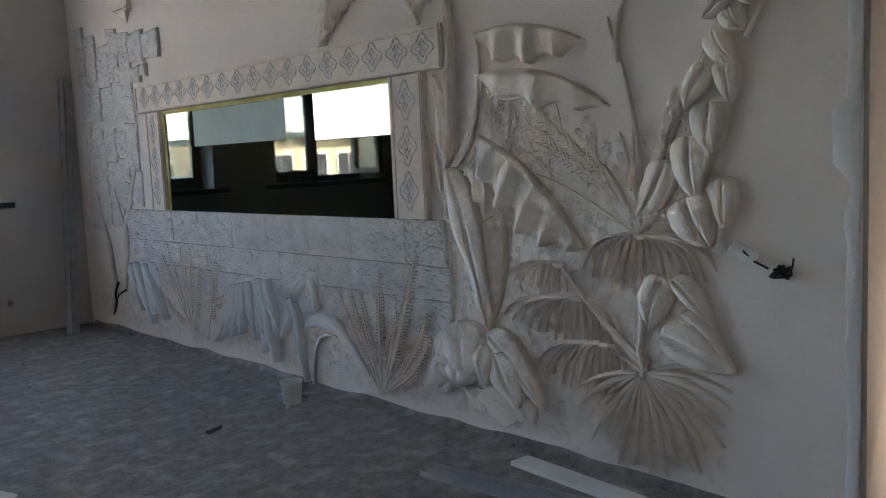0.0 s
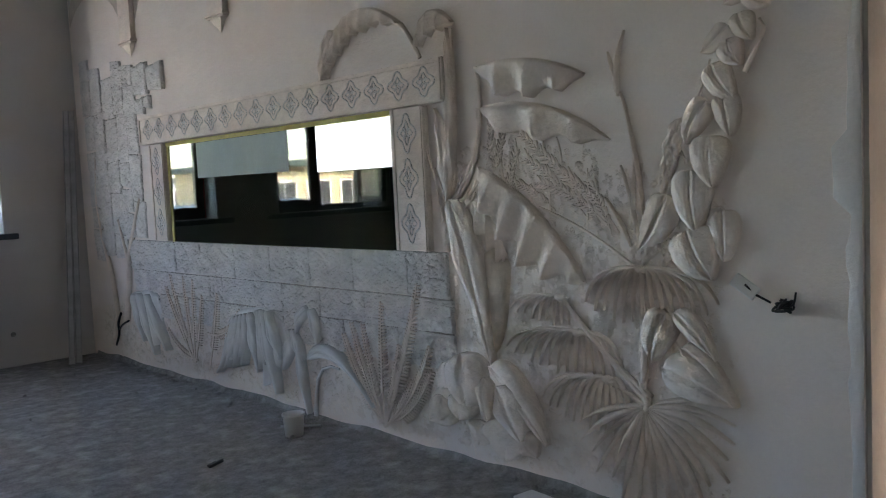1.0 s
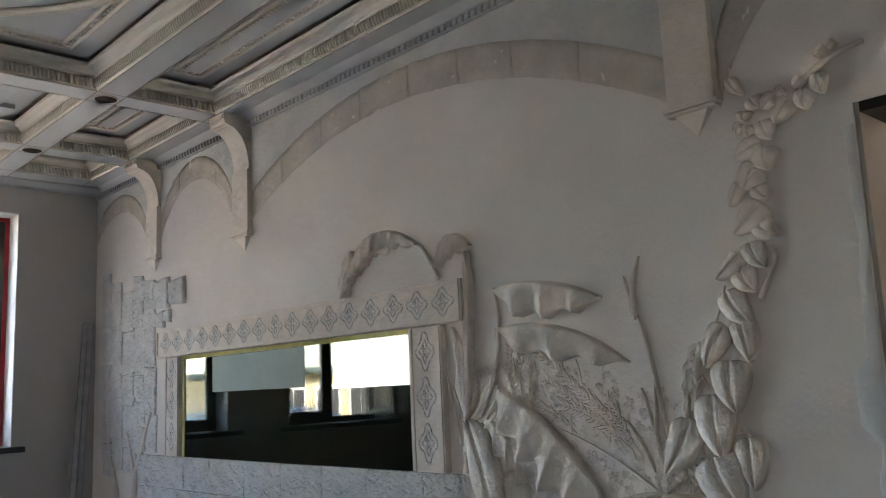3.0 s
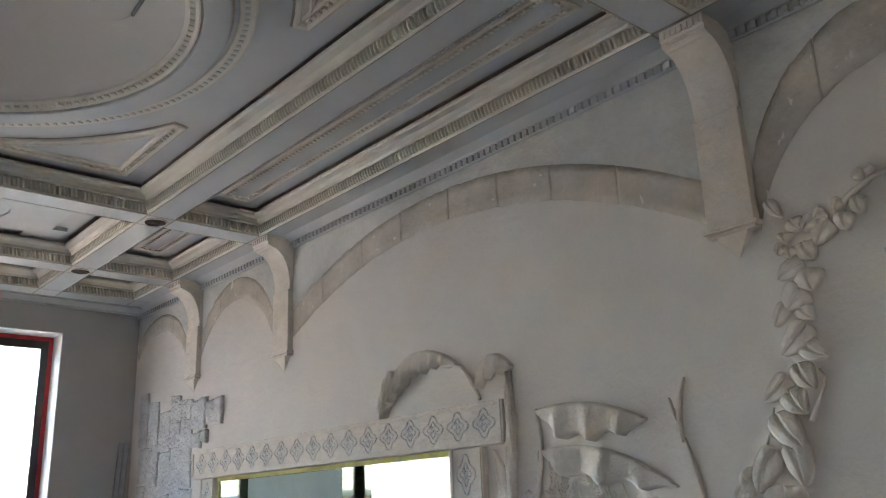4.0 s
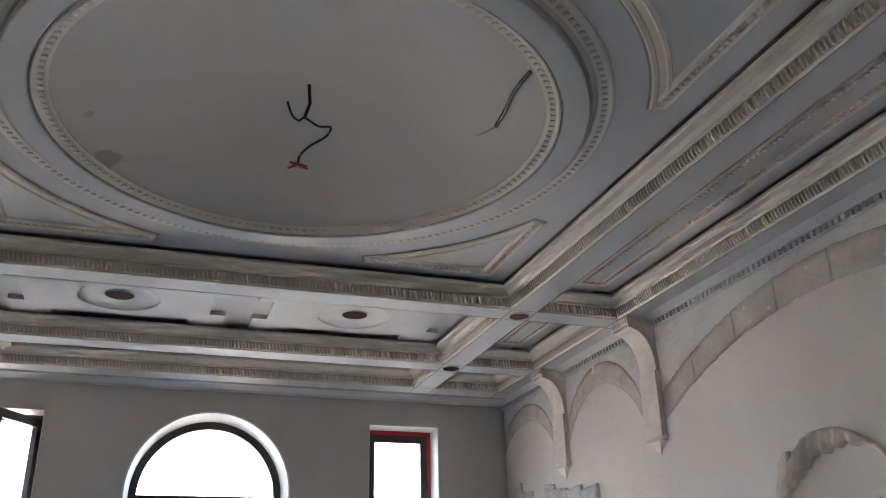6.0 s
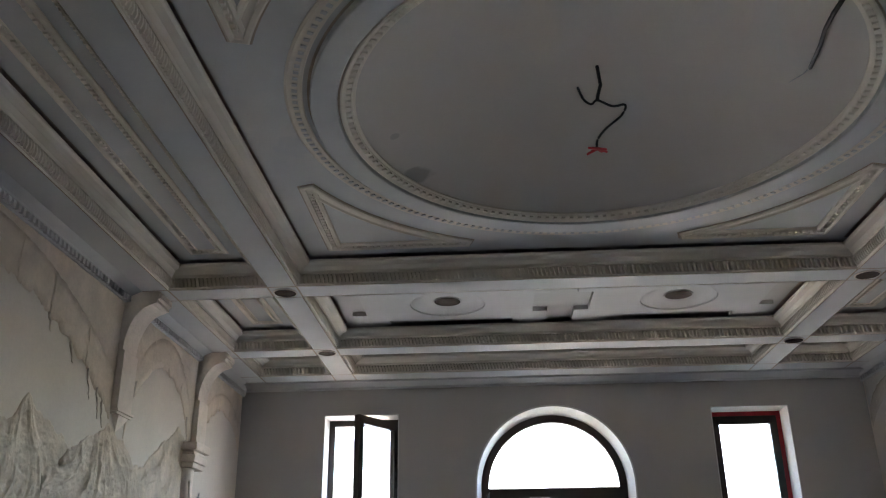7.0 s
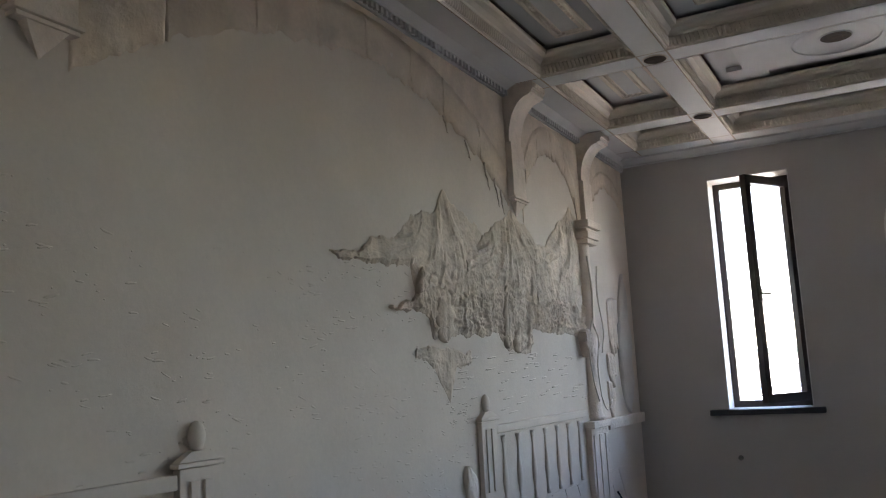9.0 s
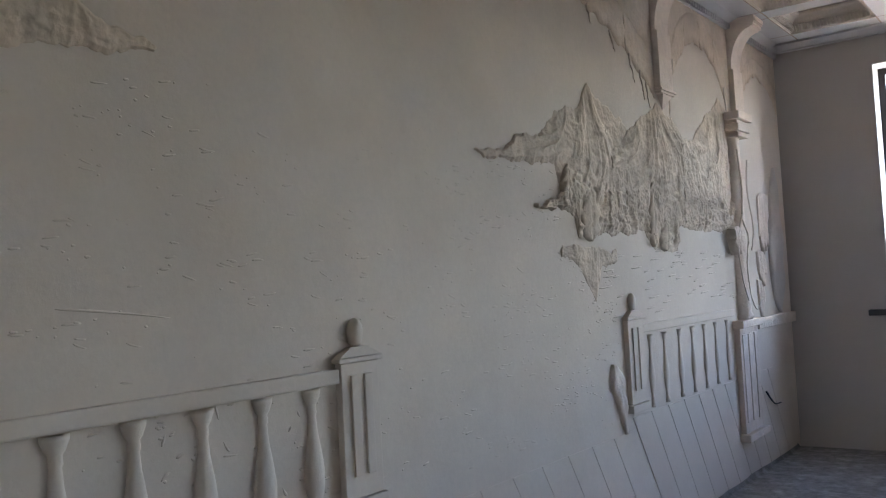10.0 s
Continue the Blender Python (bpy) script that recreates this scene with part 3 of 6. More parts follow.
def blade(bm, side, base, tip, half, depth, bend=0.0, shape="ovate", rib=0.3, wave=0.0, waves=3.0, lift=0.0, n=14, m=8, peak=False, seed=0, via=None, veins=0.0, under=-0.01):
    """A leaf in relief: a domed sheet that springs from the wall, with a groove along its rib and closed rims."""
    mid, width = curve(base, tip, bend), SHAPES[shape]
    if via:
        mid = lambda s: tuple((1 - s) ** 2 * a + 2 * s * (1 - s) * c + s * s * b for a, c, b in zip(base, via, tip))
    rows = []
    for i in range(n + 1):
        s = i / n
        (u, v), (u2, v2), (u1, v1) = mid(s), mid(min(1, s + 0.02)), mid(max(0, s - 0.02))
        t = Vector((u2 - u1, v2 - v1)).normalized()
        w = half * width(s) + 0.0015
        row = []
        for j in range(-1, m + 2):
            k = max(-1.0, min(1.0, 2 * j / m - 1))
            body = (1 - abs(k)) if peak else (1 - k * k) ** 0.6
            d = lift + depth * (0.4 + 0.6 * body) * (0.5 + 0.5 * math.sin(math.pi * min(1, s * 0.9 + 0.06)))
            d += veins * math.sin((s - 0.3 * abs(k)) * 44) * (1 - abs(k))
            d -= rib * depth * math.exp(-(k / 0.11) ** 2)
            d += wave * math.sin(2 * math.pi * waves * s + 2.5 * k + seed) * abs(k)
            if j in (-1, m + 1):
                d = under
            row.append(bm.verts.new(on(side, u - t.y * w * k, v + t.x * w * k, d)))
        rows.append(row)
    for a, b in zip(rows, rows[1:]):
        for j in range(len(a) - 1):
            bm.faces.new((a[j], a[j + 1], b[j + 1], b[j]))
    bm.faces.new(rows[0])
    bm.faces.new(rows[-1][::-1])
    return bm


def drape(bm, side, p0, p1, bend, hang, folds, depth, lift=0.006, lean=0.0, ends=0.25, seed=0.0, n=54, m=9):
    """A broad drooping leaf: a rib from p0 to p1, from which a folded sheet hangs down."""
    mid = curve(p0, p1, bend)
    rows = []
    for i in range(n + 1):
        s = i / n
        u, v = mid(s)
        e0 = ends * (1 - s) ** 0.5
        env = e0 + (1 - e0) * max(0.0, math.sin(math.pi * s ** 0.8)) ** 0.9
        ph = 2 * math.pi * folds * s + seed
        length = hang * env * (0.78 + 0.22 * (1 - abs(math.sin(ph / 2 + 0.3))) ** 0.7 + 0.06 * math.sin(ph * 0.37))
        row = [bm.verts.new(on(side, u, v + 0.012, -0.01))]
        for j in range(m + 1):
            t = j / m
            f = 0.45 * (1 - abs(math.sin(ph / 2 + 0.35 * t))) + 0.55 * (0.5 + 0.5 * math.cos(ph + 0.7 * t))
            d = lift + 0.85 * depth * (0.26 + 0.66 * f * (0.25 + 0.75 * t)) * (1 - 0.25 * t * t) * (0.4 + 0.6 * env)
            row.append(bm.verts.new(on(side, u + lean * length * t + 0.012 * math.cos(ph) * t, v - length * t + 0.012 * (1 - (1 - t) ** 2), d)))
        row.append(bm.verts.new(on(side, u + lean * length * 0.97, v - length * 0.97, -0.01)))
        rows.append(row)
    for a, b in zip(rows, rows[1:]):
        for j in range(len(a) - 1):
            bm.faces.new((a[j], a[j + 1], b[j + 1], b[j]))
    bm.faces.new(rows[0])
    bm.faces.new(rows[-1][::-1])
    return bm


def stem(bm, side, pts, r0, r1, d=0.008):
    n = len(pts)
    return tube(bm, [on(side, u, v, d) for u, v in pts], [r0 + (r1 - r0) * i / (n - 1) for i in range(n)], 7)


def bow(p0, p1, bend, n=9):
    c = curve(p0, p1, bend)
    return [c(i / n) for i in range(n + 1)]


def rough_stone(side, quad, depth, seed, n=8):
    """A dressed stone: a face with worn rims and a hackled middle, between four corners."""
    bm, rows = bmesh.new(), []
    (a, b), (c, d), (e, f), (g, h) = quad
    for i in range(-1, n + 2):
        row = []
        for j in range(-1, n + 2):
            s, t = max(0, min(1, i / n)), max(0, min(1, j / n))
            u = (1 - s) * (1 - t) * a + s * (1 - t) * c + s * t * e + (1 - s) * t * g
            v = (1 - s) * (1 - t) * b + s * (1 - t) * d + s * t * f + (1 - s) * t * h
            rim = min(s, 1 - s, t, 1 - t)
            crack = abs(noise.noise(Vector((u * 6 + 2, v * 6, seed * 0.37))))
            shard = math.floor(3.2 * noise.noise(Vector((u * 11, v * 11, seed + 2)))) / 3.2
            split = abs(noise.noise(Vector((u * 15, v * 15 + 3, seed))))
            hh = 0.20 * depth * shard - 0.30 * depth * max(0, 1 - split * 11) - 0.4 * depth * max(0, 1 - crack * 18) + depth * (0.9 + 0.1 * min(1, rim * 10)) + 0.24 * depth * noise.fractal(Vector((u * 17, v * 17, seed)), 0.7, 2.1, 4) + 0.006 * noise.turbulence(Vector((u * 38, v * 38, seed)), 3, True)
            jit = 0.004 * noise.noise(Vector((u * 23, v * 23, seed + 4)))
            if i in (-1, n + 1) or j in (-1, n + 1):
                hh = -0.01
            row.append(bm.verts.new(on(side, u + jit, v + jit, max(hh, -0.01))))
        rows.append(row)
    for p, q in zip(rows, rows[1:]):
        for j in range(len(p) - 1):
            bm.faces.new((p[j], p[j + 1], q[j + 1], q[j]))
    return bm


# ---- brackets, pilaster strips and arches on both long walls ----
def bracket(side, y, strip_to=2.80, tip=True, w=0.112):
    th = thing("ceiling_bracket", "white plaster bracket with a pilaster strip under a ceiling beam", "bracket", "brackets under the beams")
    bm = bmesh.new()
    prof = [(0.0, ZS - 0.004), (0.235, ZS - 0.004), (0.235, ZS - 0.055), (0.225, ZS - 0.06), (0.225, ZS - 0.082), (0.205, ZS - 0.088)]
    prof += [(0.03 + 0.175 * (1 - math.sin(a)), 3.275 + (ZS - 0.095 - 3.275) * math.cos(a)) for a in np.linspace(0.06, math.pi / 2, 16)]
    prof += [(0.0, 3.270)]
    a, b = [[bm.verts.new(on(side, y + e, z, d)) for d, z in prof] for e in (-w, w)]
    bm.faces.new(a)
    bm.faces.new(b[::-1])
    for j in range(len(prof)):
        bm.faces.new((a[j], b[j], b[(j + 1) % len(prof)], a[(j + 1) % len(prof)]))
    part("scroll", bm, RELIEF, th)
    for k in range(7):
        p, q = on(side, y - w + 0.012 + k * 0.030, ZS - 0.05, 0.232), on(side, y - w + 0.030 + k * 0.030, ZS - 0.018, 0.246)
        part("dentil", boxes((min(p.x, q.x), max(p.x, q.x), p.y, q.y, p.z, q.z)), RELIEF, th)

    def slab(y0, y1, d, z0, z1):
        p, q = on(side, y0, z0, -0.004), on(side, y1, z1, d)
        return boxes((min(p.x, q.x), max(p.x, q.x), y0, y1, z0, z1))

    part("strip", soft(slab(y - w, y + w, 0.046, strip_to, 3.268), 0.004), RELIEF, th)
    if tip:
        part("cap", soft(slab(y - w - 0.018, y + w + 0.018, 0.06, strip_to - 0.018, strip_to - 0.002), 0.004), RELIEF, th)
        part("cap", soft(slab(y - w - 0.006, y + w + 0.006, 0.05, strip_to - 0.036, strip_to - 0.020), 0.004), RELIEF, th)
        bm = bmesh.new()
        z, k = strip_to - 0.038, w * 0.7
        q = [on(side, y - k, z, 0), on(side, y + k, z, 0), on(side, y + k, z, 0.045), on(side, y - k, z, 0.045), on(side, y, z - 0.10, 0.0)]
        v = [bm.verts.new(c) for c in q]
        for f in ((0, 1, 2, 3), (0, 4, 1), (1, 4, 2), (2, 4, 3), (3, 4, 0)):
            bm.faces.new([v[i] for i in f])
        part("pendant", bm, RELIEF, th, "pointed pendant")


for side, y, low, tip in (("A", 1.855, 2.745, True), ("A", 5.645, 2.80, True), ("A", 7.185, 2.84, True), ("L", 1.92, 2.84, True), ("L", 5.745, 2.88, True), ("L", 7.29, 2.90, False)):
    bracket(side, y, low, tip)


def arch(side, yc, zc, a, b, thick, lo, hi, stones, spandrel):
    """A band of thin arch stones with rough plaster filling the space above it."""
    th = thing("arch_relief", "arched band of raw tan plaster stones set in the wall", "arch")
    zin = lambda y: zc + b * math.sqrt(max(0.0, 1 - ((y - yc) / a) ** 2))
    zout = lambda y: zin(y) + thick
    cuts = [lo + (hi - lo) * k / stones + (0.25 * (hi - lo) / stones * (random.random() - 0.5) if 0 < k < stones else 0) for k in range(stones + 1)]
    for k, (p, q) in enumerate(zip(cuts, cuts[1:])):
        bm = bmesh.new()
        n, dd, rows = 26, 0.0035 + 0.002 * random.random(), []
        for i in range(n + 1):
            y = p + 0.0012 + (q - p - 0.0024) * i / n
            z0, z1 = zin(y) + (0.006 if side == "A" else 0.03) * noise.fractal(Vector((y * 12, 2.5, yc)), 0.7, 2.2, 4), min(zout(y), ZS - 0.082)
            z0 = min(z0, z1 - 0.01)
            row = [on(side, y, z0, -0.01)]
            for j in range(5):
                row.append(on(side, y, z0 + (z1 - z0) * j / 4, dd + 0.007 * noise.fractal(Vector((y * 14, z0 * 14 + j * 1.3, k)), 0.6, 2.2, 3)))
            row.append(on(side, y, z1, -0.01))
            rows.append([bm.verts.new(c) for c in row])
        for r0, r1 in zip(rows, rows[1:]):
            for j in range(len(r0) - 1):
                bm.faces.new((r0[j], r0[j + 1], r1[j + 1], r1[j]))
        bm.faces.new(rows[0])
        bm.faces.new(rows[-1][::-1])
        part("arch_stone", bm, ARCH if side == "A" else SCENIC_ARCH, th, smooth=True)
    if spandrel:
        bm, n, rows = bmesh.new(), 70, []
        for i in range(n + 1):
            y = lo + (hi - lo) * i / n
            z0, z1 = zout(y), ZS - 0.08
            z0 = min(z0, z1 - 0.004)
            rows.append([bm.verts.new(on(side, y, z0 + (z1 - z0) * j / 12, 0.004 + 0.010 * abs(noise.fractal(Vector((y * 6, (z0 + (z1 - z0) * j / 12) * 6, 3)), 1.0, 2.0, 4)))) for j in range(13)])
        for r0, r1 in zip(rows, rows[1:]):
            for j in range(12):
                bm.faces.new((r0[j], r0[j + 1], r1[j + 1], r1[j]))
        part("spandrel", bm, ROUGH if side == "A" else SCENIC_ARCH, th, "rough pale plaster over the arch", smooth=True)


arch("A", 3.85, -0.285, 3.6, 3.6, 0.205, 1.97, 5.53, 8, True)
arch("L", 3.93, 0.11, 3.2, 3.2, 0.255, 2.03, 5.62, 8, True)
arch("A", 6.45, 2.575, 0.72, 0.80, 0.19, 5.76, 7.07, 4, True)
arch("A", 7.98, 2.82, 0.66, 0.55, 0.17, 7.30, 8.5, 3, True)
arch("A", 1.05, 2.47, 0.72, 0.80, 0.28, 0.40, 1.74, 4, True)
arch("L", 6.50, 2.585, 0.64, 0.75, 0.24, 5.87, 7.17, 4, True)
arch("L", 7.98, 2.80, 0.60, 0.52, 0.17, 7.41, 8.5, 3, True)


cracks = thing("cracked_edge_relief", "ragged cracks and thin roots in plaster at the arch foot", "root relief")
random.seed(8)
for y0, z0, y1, z1 in ((4.70, 3.22, 4.75, 3.12), (4.98, 3.14, 5.05, 3.01), (5.24, 3.04, 5.32, 2.86), (5.40, 2.96, 5.46, 2.78), (5.49, 2.90, 5.53, 2.74), (5.98, 3.14, 5.88, 2.86), (7.02, 3.10, 7.09, 2.82), (7.46, 3.0, 7.40, 2.74)):
    pts = [(y0 + (y1 - y0) * k / 9 + 0.018 * (random.random() - 0.5), z0 + (z1 - z0) * k / 9 + 0.012 * (random.random() - 0.5)) for k in range(10)]
    part("root", stem(bmesh.new(), "L", pts, 0.009, 0.002, 0.003), ARCH, cracks, smooth=True)

# ---- east wall: glazed opening with its carved surround ----
GY0, GY1, GZ0, GZ1 = 3.765, 6.63, 1.14, 1.94
tank = thing("display_window", "long dark green tinted glass window in a carved surround", "window")
# flat black sheet in place of the unlit depth behind the glass
part("back_box", boxes((XA - 0.003, XA - 0.001, GY0 - 0.002, GY1 + 0.002, GZ0, GZ1)), VOID, tank, "black sheet standing for the unlit space behind the glass")
part("sheet", boxes((XA - 0.0185, XA - 0.0165, 4.86, 6.12, 1.64, GZ1 - 0.032)), TEAL, tank, "pale green film on the upper glass")
# brighter stretch of one film: its lit look is put into the colour
part("film", boxes((XA - 0.0185, XA - 0.0165, GY0, 4.53, 1.622, GZ1 - 0.032)), FILM, tank, "bright glossy stretch of the film, light put into its colour")
part("pane", boxes((XA - 0.016, XA - 0.010, GY0, GY1, GZ0, GZ1)), TINTED, tank, "dark reflecting green glass")
part("foam_strip", soft(boxes((XA - 0.024, XA - 0.017, GY0, GY1, GZ1 - 0.03, GZ1 + 0.001), (XA - 0.024, XA - 0.017, GY1 - 0.05, GY1 - 0.015, GZ0, GZ1 - 0.032)), 0.003), YELLOW, tank, "yellowish sealing strip")

surround = thing("carved_surround", "white carved plaster surround with rows of rosettes", "window surround")


def slab_a(y0, y1, z0, z1, d, w=0.006):
    return soft(boxes((XA - d, XA + 0.004, y0, y1, z0, z1)), w)


part("lintel", slab_a(3.30, 7.02, 1.945, 2.175, 0.06), RELIEF, surround)
part("jamb", slab_a(3.49, 3.755, 1.145, 1.94, 0.045), RELIEF, surround)
part("jamb", slab_a(6.64, 6.885, 1.145, 1.94, 0.045), RELIEF, surround)
for y0, y1, z0, z1 in ((3.31, 7.01, 2.15, 2.172), (3.31, 7.01, 1.95, 1.966), (3.31, 3.333, 1.968, 2.148), (6.987, 7.01, 1.968, 2.148)):
    part("fillet", boxes((XA - 0.068, XA - 0.058, y0, y1, z0, z1)), RELIEF, surround)
for yy in (3.495, 3.725, 6.645, 6.855):
    part("fillet", boxes((XA - 0.053, XA - 0.043, yy, yy + 0.025, 1.15, 1.935)), RELIEF, surround)


def rosette_mesh(hu, hv):
    bm = bmesh.new()
    outer = []
    for k in range(40):
        a = 2 * math.pi * k / 40
        r = 0.66 + 0.34 * abs(math.cos(2 * a)) ** 2.2
        outer.append((0, hu * r * math.cos(a), hv * r * math.sin(a)))
    tube(bm, outer + outer[:1], 0.0055, 5)
    for a in (0, 90, 180, 270):
        c, s = math.cos(radians(a)), math.sin(radians(a))
        petal = [(0.10 + 0.52 * t, 0.17 * math.sin(math.pi * t) * q) for q in (1, -1) for t in ([0, 0.25, 0.5, 0.75, 1] if q == 1 else [0.75, 0.5, 0.25, 0])]
        tube(bm, [(0, hu * (p * c - q * s), hv * (p * s + q * c)) for p, q in petal], 0.005, 5)
    for a in (45, 135, 225, 315):
        c, s = math.cos(radians(a)), math.sin(radians(a))
        tube(bm, [(0, hu * t * c, hv * t * s) for t in (0.15, 0.42)], [0.004, 0.009], 5)
    me = bpy.data.meshes.new("rosette")
    bm.to_mesh(me)
    bm.free()
    me.materials.append(STONE)
    return me


ROS, ROS_T = rosette_mesh(0.088, 0.078), rosette_mesh(0.078, 0.108)
for k in range(17):
    o = new("rosette", ROS)
    o.parent, o.location = surround, (XA - 0.060, 3.445 + 0.2125 * k, 2.06)
for yy in (3.622, 6.762):
    for z in (1.80, 1.55, 1.30):
        o = new("rosette", ROS_T)
        o.parent, o.location = surround, (XA - 0.045, yy, z)

# ---- east wall: stonework ----
masonry = thing("stone_relief", "grey-white relief of rough dressed stone blocks on the wall", "stone relief")
ROWS_OF = ((1.138, 0.888, (3.37, 3.70, 4.22, 4.68, 5.165, 5.65, 6.18, 6.59, 7.46), 0.022),
           (0.880, 0.697, (3.34, 4.12, 4.59, 5.04, 5.39, 5.86, 6.05, 6.70, 7.42), 0.019),
           (0.689, 0.49, (3.34, 3.82, 4.35, 4.66, 5.05, 5.60, 6.00, 6.42, 6.95), 0.015))
for q, (z1, z0, cuts, dd) in enumerate(ROWS_OF):
    for k, (a, b) in enumerate(zip(cuts, cuts[1:])):
        j = lambda: 0.008 * (random.random() - 0.5)
        quad = [(a + 0.005 + j(), z0 + j()), (b - 0.005 + j(), z0 + j()), (b - 0.005 + j(), z1 + j()), (a + 0.005 + j(), z1 + j())]
        part("stone", rough_stone("A", quad, dd * (1.0 + 0.5 * random.random()), q * 31 + k, 46), STONE, masonry, smooth=True)
# backing sheets whose darker colour stands for shade in the joints
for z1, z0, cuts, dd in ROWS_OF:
    part("mortar", boxes((XA - 0.004, XA + 0.004, cuts[0] + 0.02, cuts[-1] - 0.02, z0 + 0.002, z1 + 0.004)), JAMB, masonry, "dark backing sheet that puts shade into the stone joints")
rubble = thing("rubble_relief", "broken pile of pale stones in relief up the wall corner", "stone relief")
random.seed(11)
y = 7.16
col = 0
while y < 8.10:
    w = 0.15 + 0.13 * random.random()
    zz, top = 0.90 + 0.10 * random.random(), (2.76 if y < 7.4 else 2.66 if y < 7.7 else 2.82) - 0.12 * random.random()
    while zz < top - 0.08:
        hgt = min(0.20 + 0.26 * random.random(), top - zz)
        if zz < 1.14 and y < 7.5:
            zz = 1.16
        lean = 0.05 * (zz - 1.2) - 0.03
        j = lambda: 0.034 * (random.random() - 0.5)
        quad = [(y + lean + j(), zz + j()), (y + w + lean - 0.004 + j(), zz + j()), (y + w + lean - 0.004 + j(), zz + hgt - 0.004 + j()), (y + lean + j(), zz + hgt - 0.004 + j())]
        part("stone", rough_stone("A", quad, 0.012 + 0.014 * random.random(), zz * 7 + y, 28), STONE, rubble, smooth=True)
        zz += hgt
    y += w
for y0, y1, z0, z1 in ((6.60, 6.88, 2.37, 2.60), (6.89, 7.16, 2.36, 2.63), (6.98, 7.15, 2.20, 2.35), (6.86, 6.97, 2.24, 2.35)):
    part("stone", rough_stone("A", [(y0, z0), (y1, z0 + 0.02), (y1, z1 - 0.02), (y0, z1)], 0.03, y0 * 5, 11), STONE, rubble, smooth=True)
root = thing("root_relief", "twisted root in plaster relief climbing beside the stones", "root relief")
for pts, r0, r1 in (([(7.95, 0.22), (7.85, 0.45), (7.92, 0.8), (8.08, 1.15), (8.16, 1.5), (8.1, 1.9)], 0.03, 0.012), ([(7.66, 0.4), (7.55, 0.75), (7.5, 1.0), (7.38, 1.22), (7.3, 1.36), (7.2, 1.5)], 0.035, 0.014), ([(7.52, 0.95), (7.62, 1.15), (7.7, 1.32)], 0.025, 0.01)):
    part("root", stem(bmesh.new(), "A", pts, r0, r1, 0.015), RELIEF, root, smooth=True)

# ---- east wall: stippled ground of the planting ----
coat = tagged(thing("stucco_coat", "thin stippled stucco coat behind the plaster plants", "stucco"), kind="structure")
for y0, y1, ny, top in ((1.70, 3.45, 230, 1.88), (3.30, 8.30, 420, 0.62)):
    bm, rows, nz = bmesh.new(), [], int(top * 115)
    for i in range(ny + 1):
        y = y0 + (y1 - y0) * i / ny
        row = []
        for j in range(nz + 1):
            z = 0.02 + (top - 0.02) * j / nz
            rim = min(1, (y - y0) * 5, (y1 - y) * 9, (top - (0.35 * abs(y - 2.9) if top > 1 else 0) - z) * 6, (z - 0.01) * 9)
            d = -0.003 + max(0, rim + 0.5 * noise.noise(Vector((y * 5, z * 5, 1)))) * (0.0045 + 0.009 * noise.fractal(Vector((y * 19, z * 15, 6)), 0.55, 2.2, 5) - 0.004 * max(0, 1 - 7 * abs(noise.noise(Vector((y * 13, z * 10, 2))))))
            row.append(bm.verts.new(on("A", y, z, min(max(d, -0.003), 0.014))))
        rows.append(row)
    for a, b in zip(rows, rows[1:]):
        for j in range(nz):
            bm.faces.new((a[j], a[j + 1], b[j + 1], b[j]))
    part("coat", bm, STUCCO, coat, smooth=True)

# ---- east wall: plants ----
banana = thing("banana_relief", "tall banana plant in white plaster relief with torn drooping leaves", "plant relief")
P = lambda bm, label="": part("leaf", bm, RELIEF, banana, label, True)
P(blade(bmesh.new(), "A", (3.31, 1.43), (3.05, 0.55), 0.098, 0.034, -0.05, "lance", 0.6, 0.010, 2.4, 0.026, 40, 14, veins=0.0012))
P(blade(bmesh.new(), "A", (3.34, 1.45), (3.42, 1.92), 0.06, 0.03, 0.12, "lance", 0.35, 0.008, 2, 0.01, 18, 8))
P(blade(bmesh.new(), "A", (3.33, 1.42), (3.28, 2.32), 0.026, 0.022, 0.04, "strap", 0.3, 0.012, 3, 0.03, 22, 8))
P(drape(bmesh.new(), "A", (3.10, 2.09), (2.42, 1.975), -0.16, 0.21, 3.6, 0.10, 0.010, -0.15, 0.06, 0.9))
P(drape(bmesh.new(), "A", (3.10, 1.885), (2.29, 1.67), -0.2, 0.19, 3.4, 0.09, 0.010, -0.1, 0.06, 2.0))
P(drape(bmesh.new(), "A", (3.10, 1.58), (2.45, 1.02), -0.17, 0.27, 5.0, 0.10, 0.012, 0.4, 0.25, 2.2, 80))
P(drape(bmesh.new(), "A", (3.22, 1.44), (2.94, 1.12), -0.25, 0.20, 4.2, 0.065, 0.006, -0.1, 0.2, 0.9))
P(drape(bmesh.new(), "A", (4.42, 2.19), (3.66, 2.40), -0.62, 0.16, 9.0, 0.08, 0.02, 0.0, 0.45, 0.4, 70))
P(drape(bmesh.new(), "A", (3.54, 2.30), (3.25, 2.34), -0.75, 0.15, 3.6, 0.07, 0.02, 0.08, 0.3, 1.2))
P(blade(bmesh.new(), "A", (4.30, 2.47), (4.43, 2.15), 0.035, 0.035, 0.1, "strap", 0.5, 0.01, 3, 0.02))
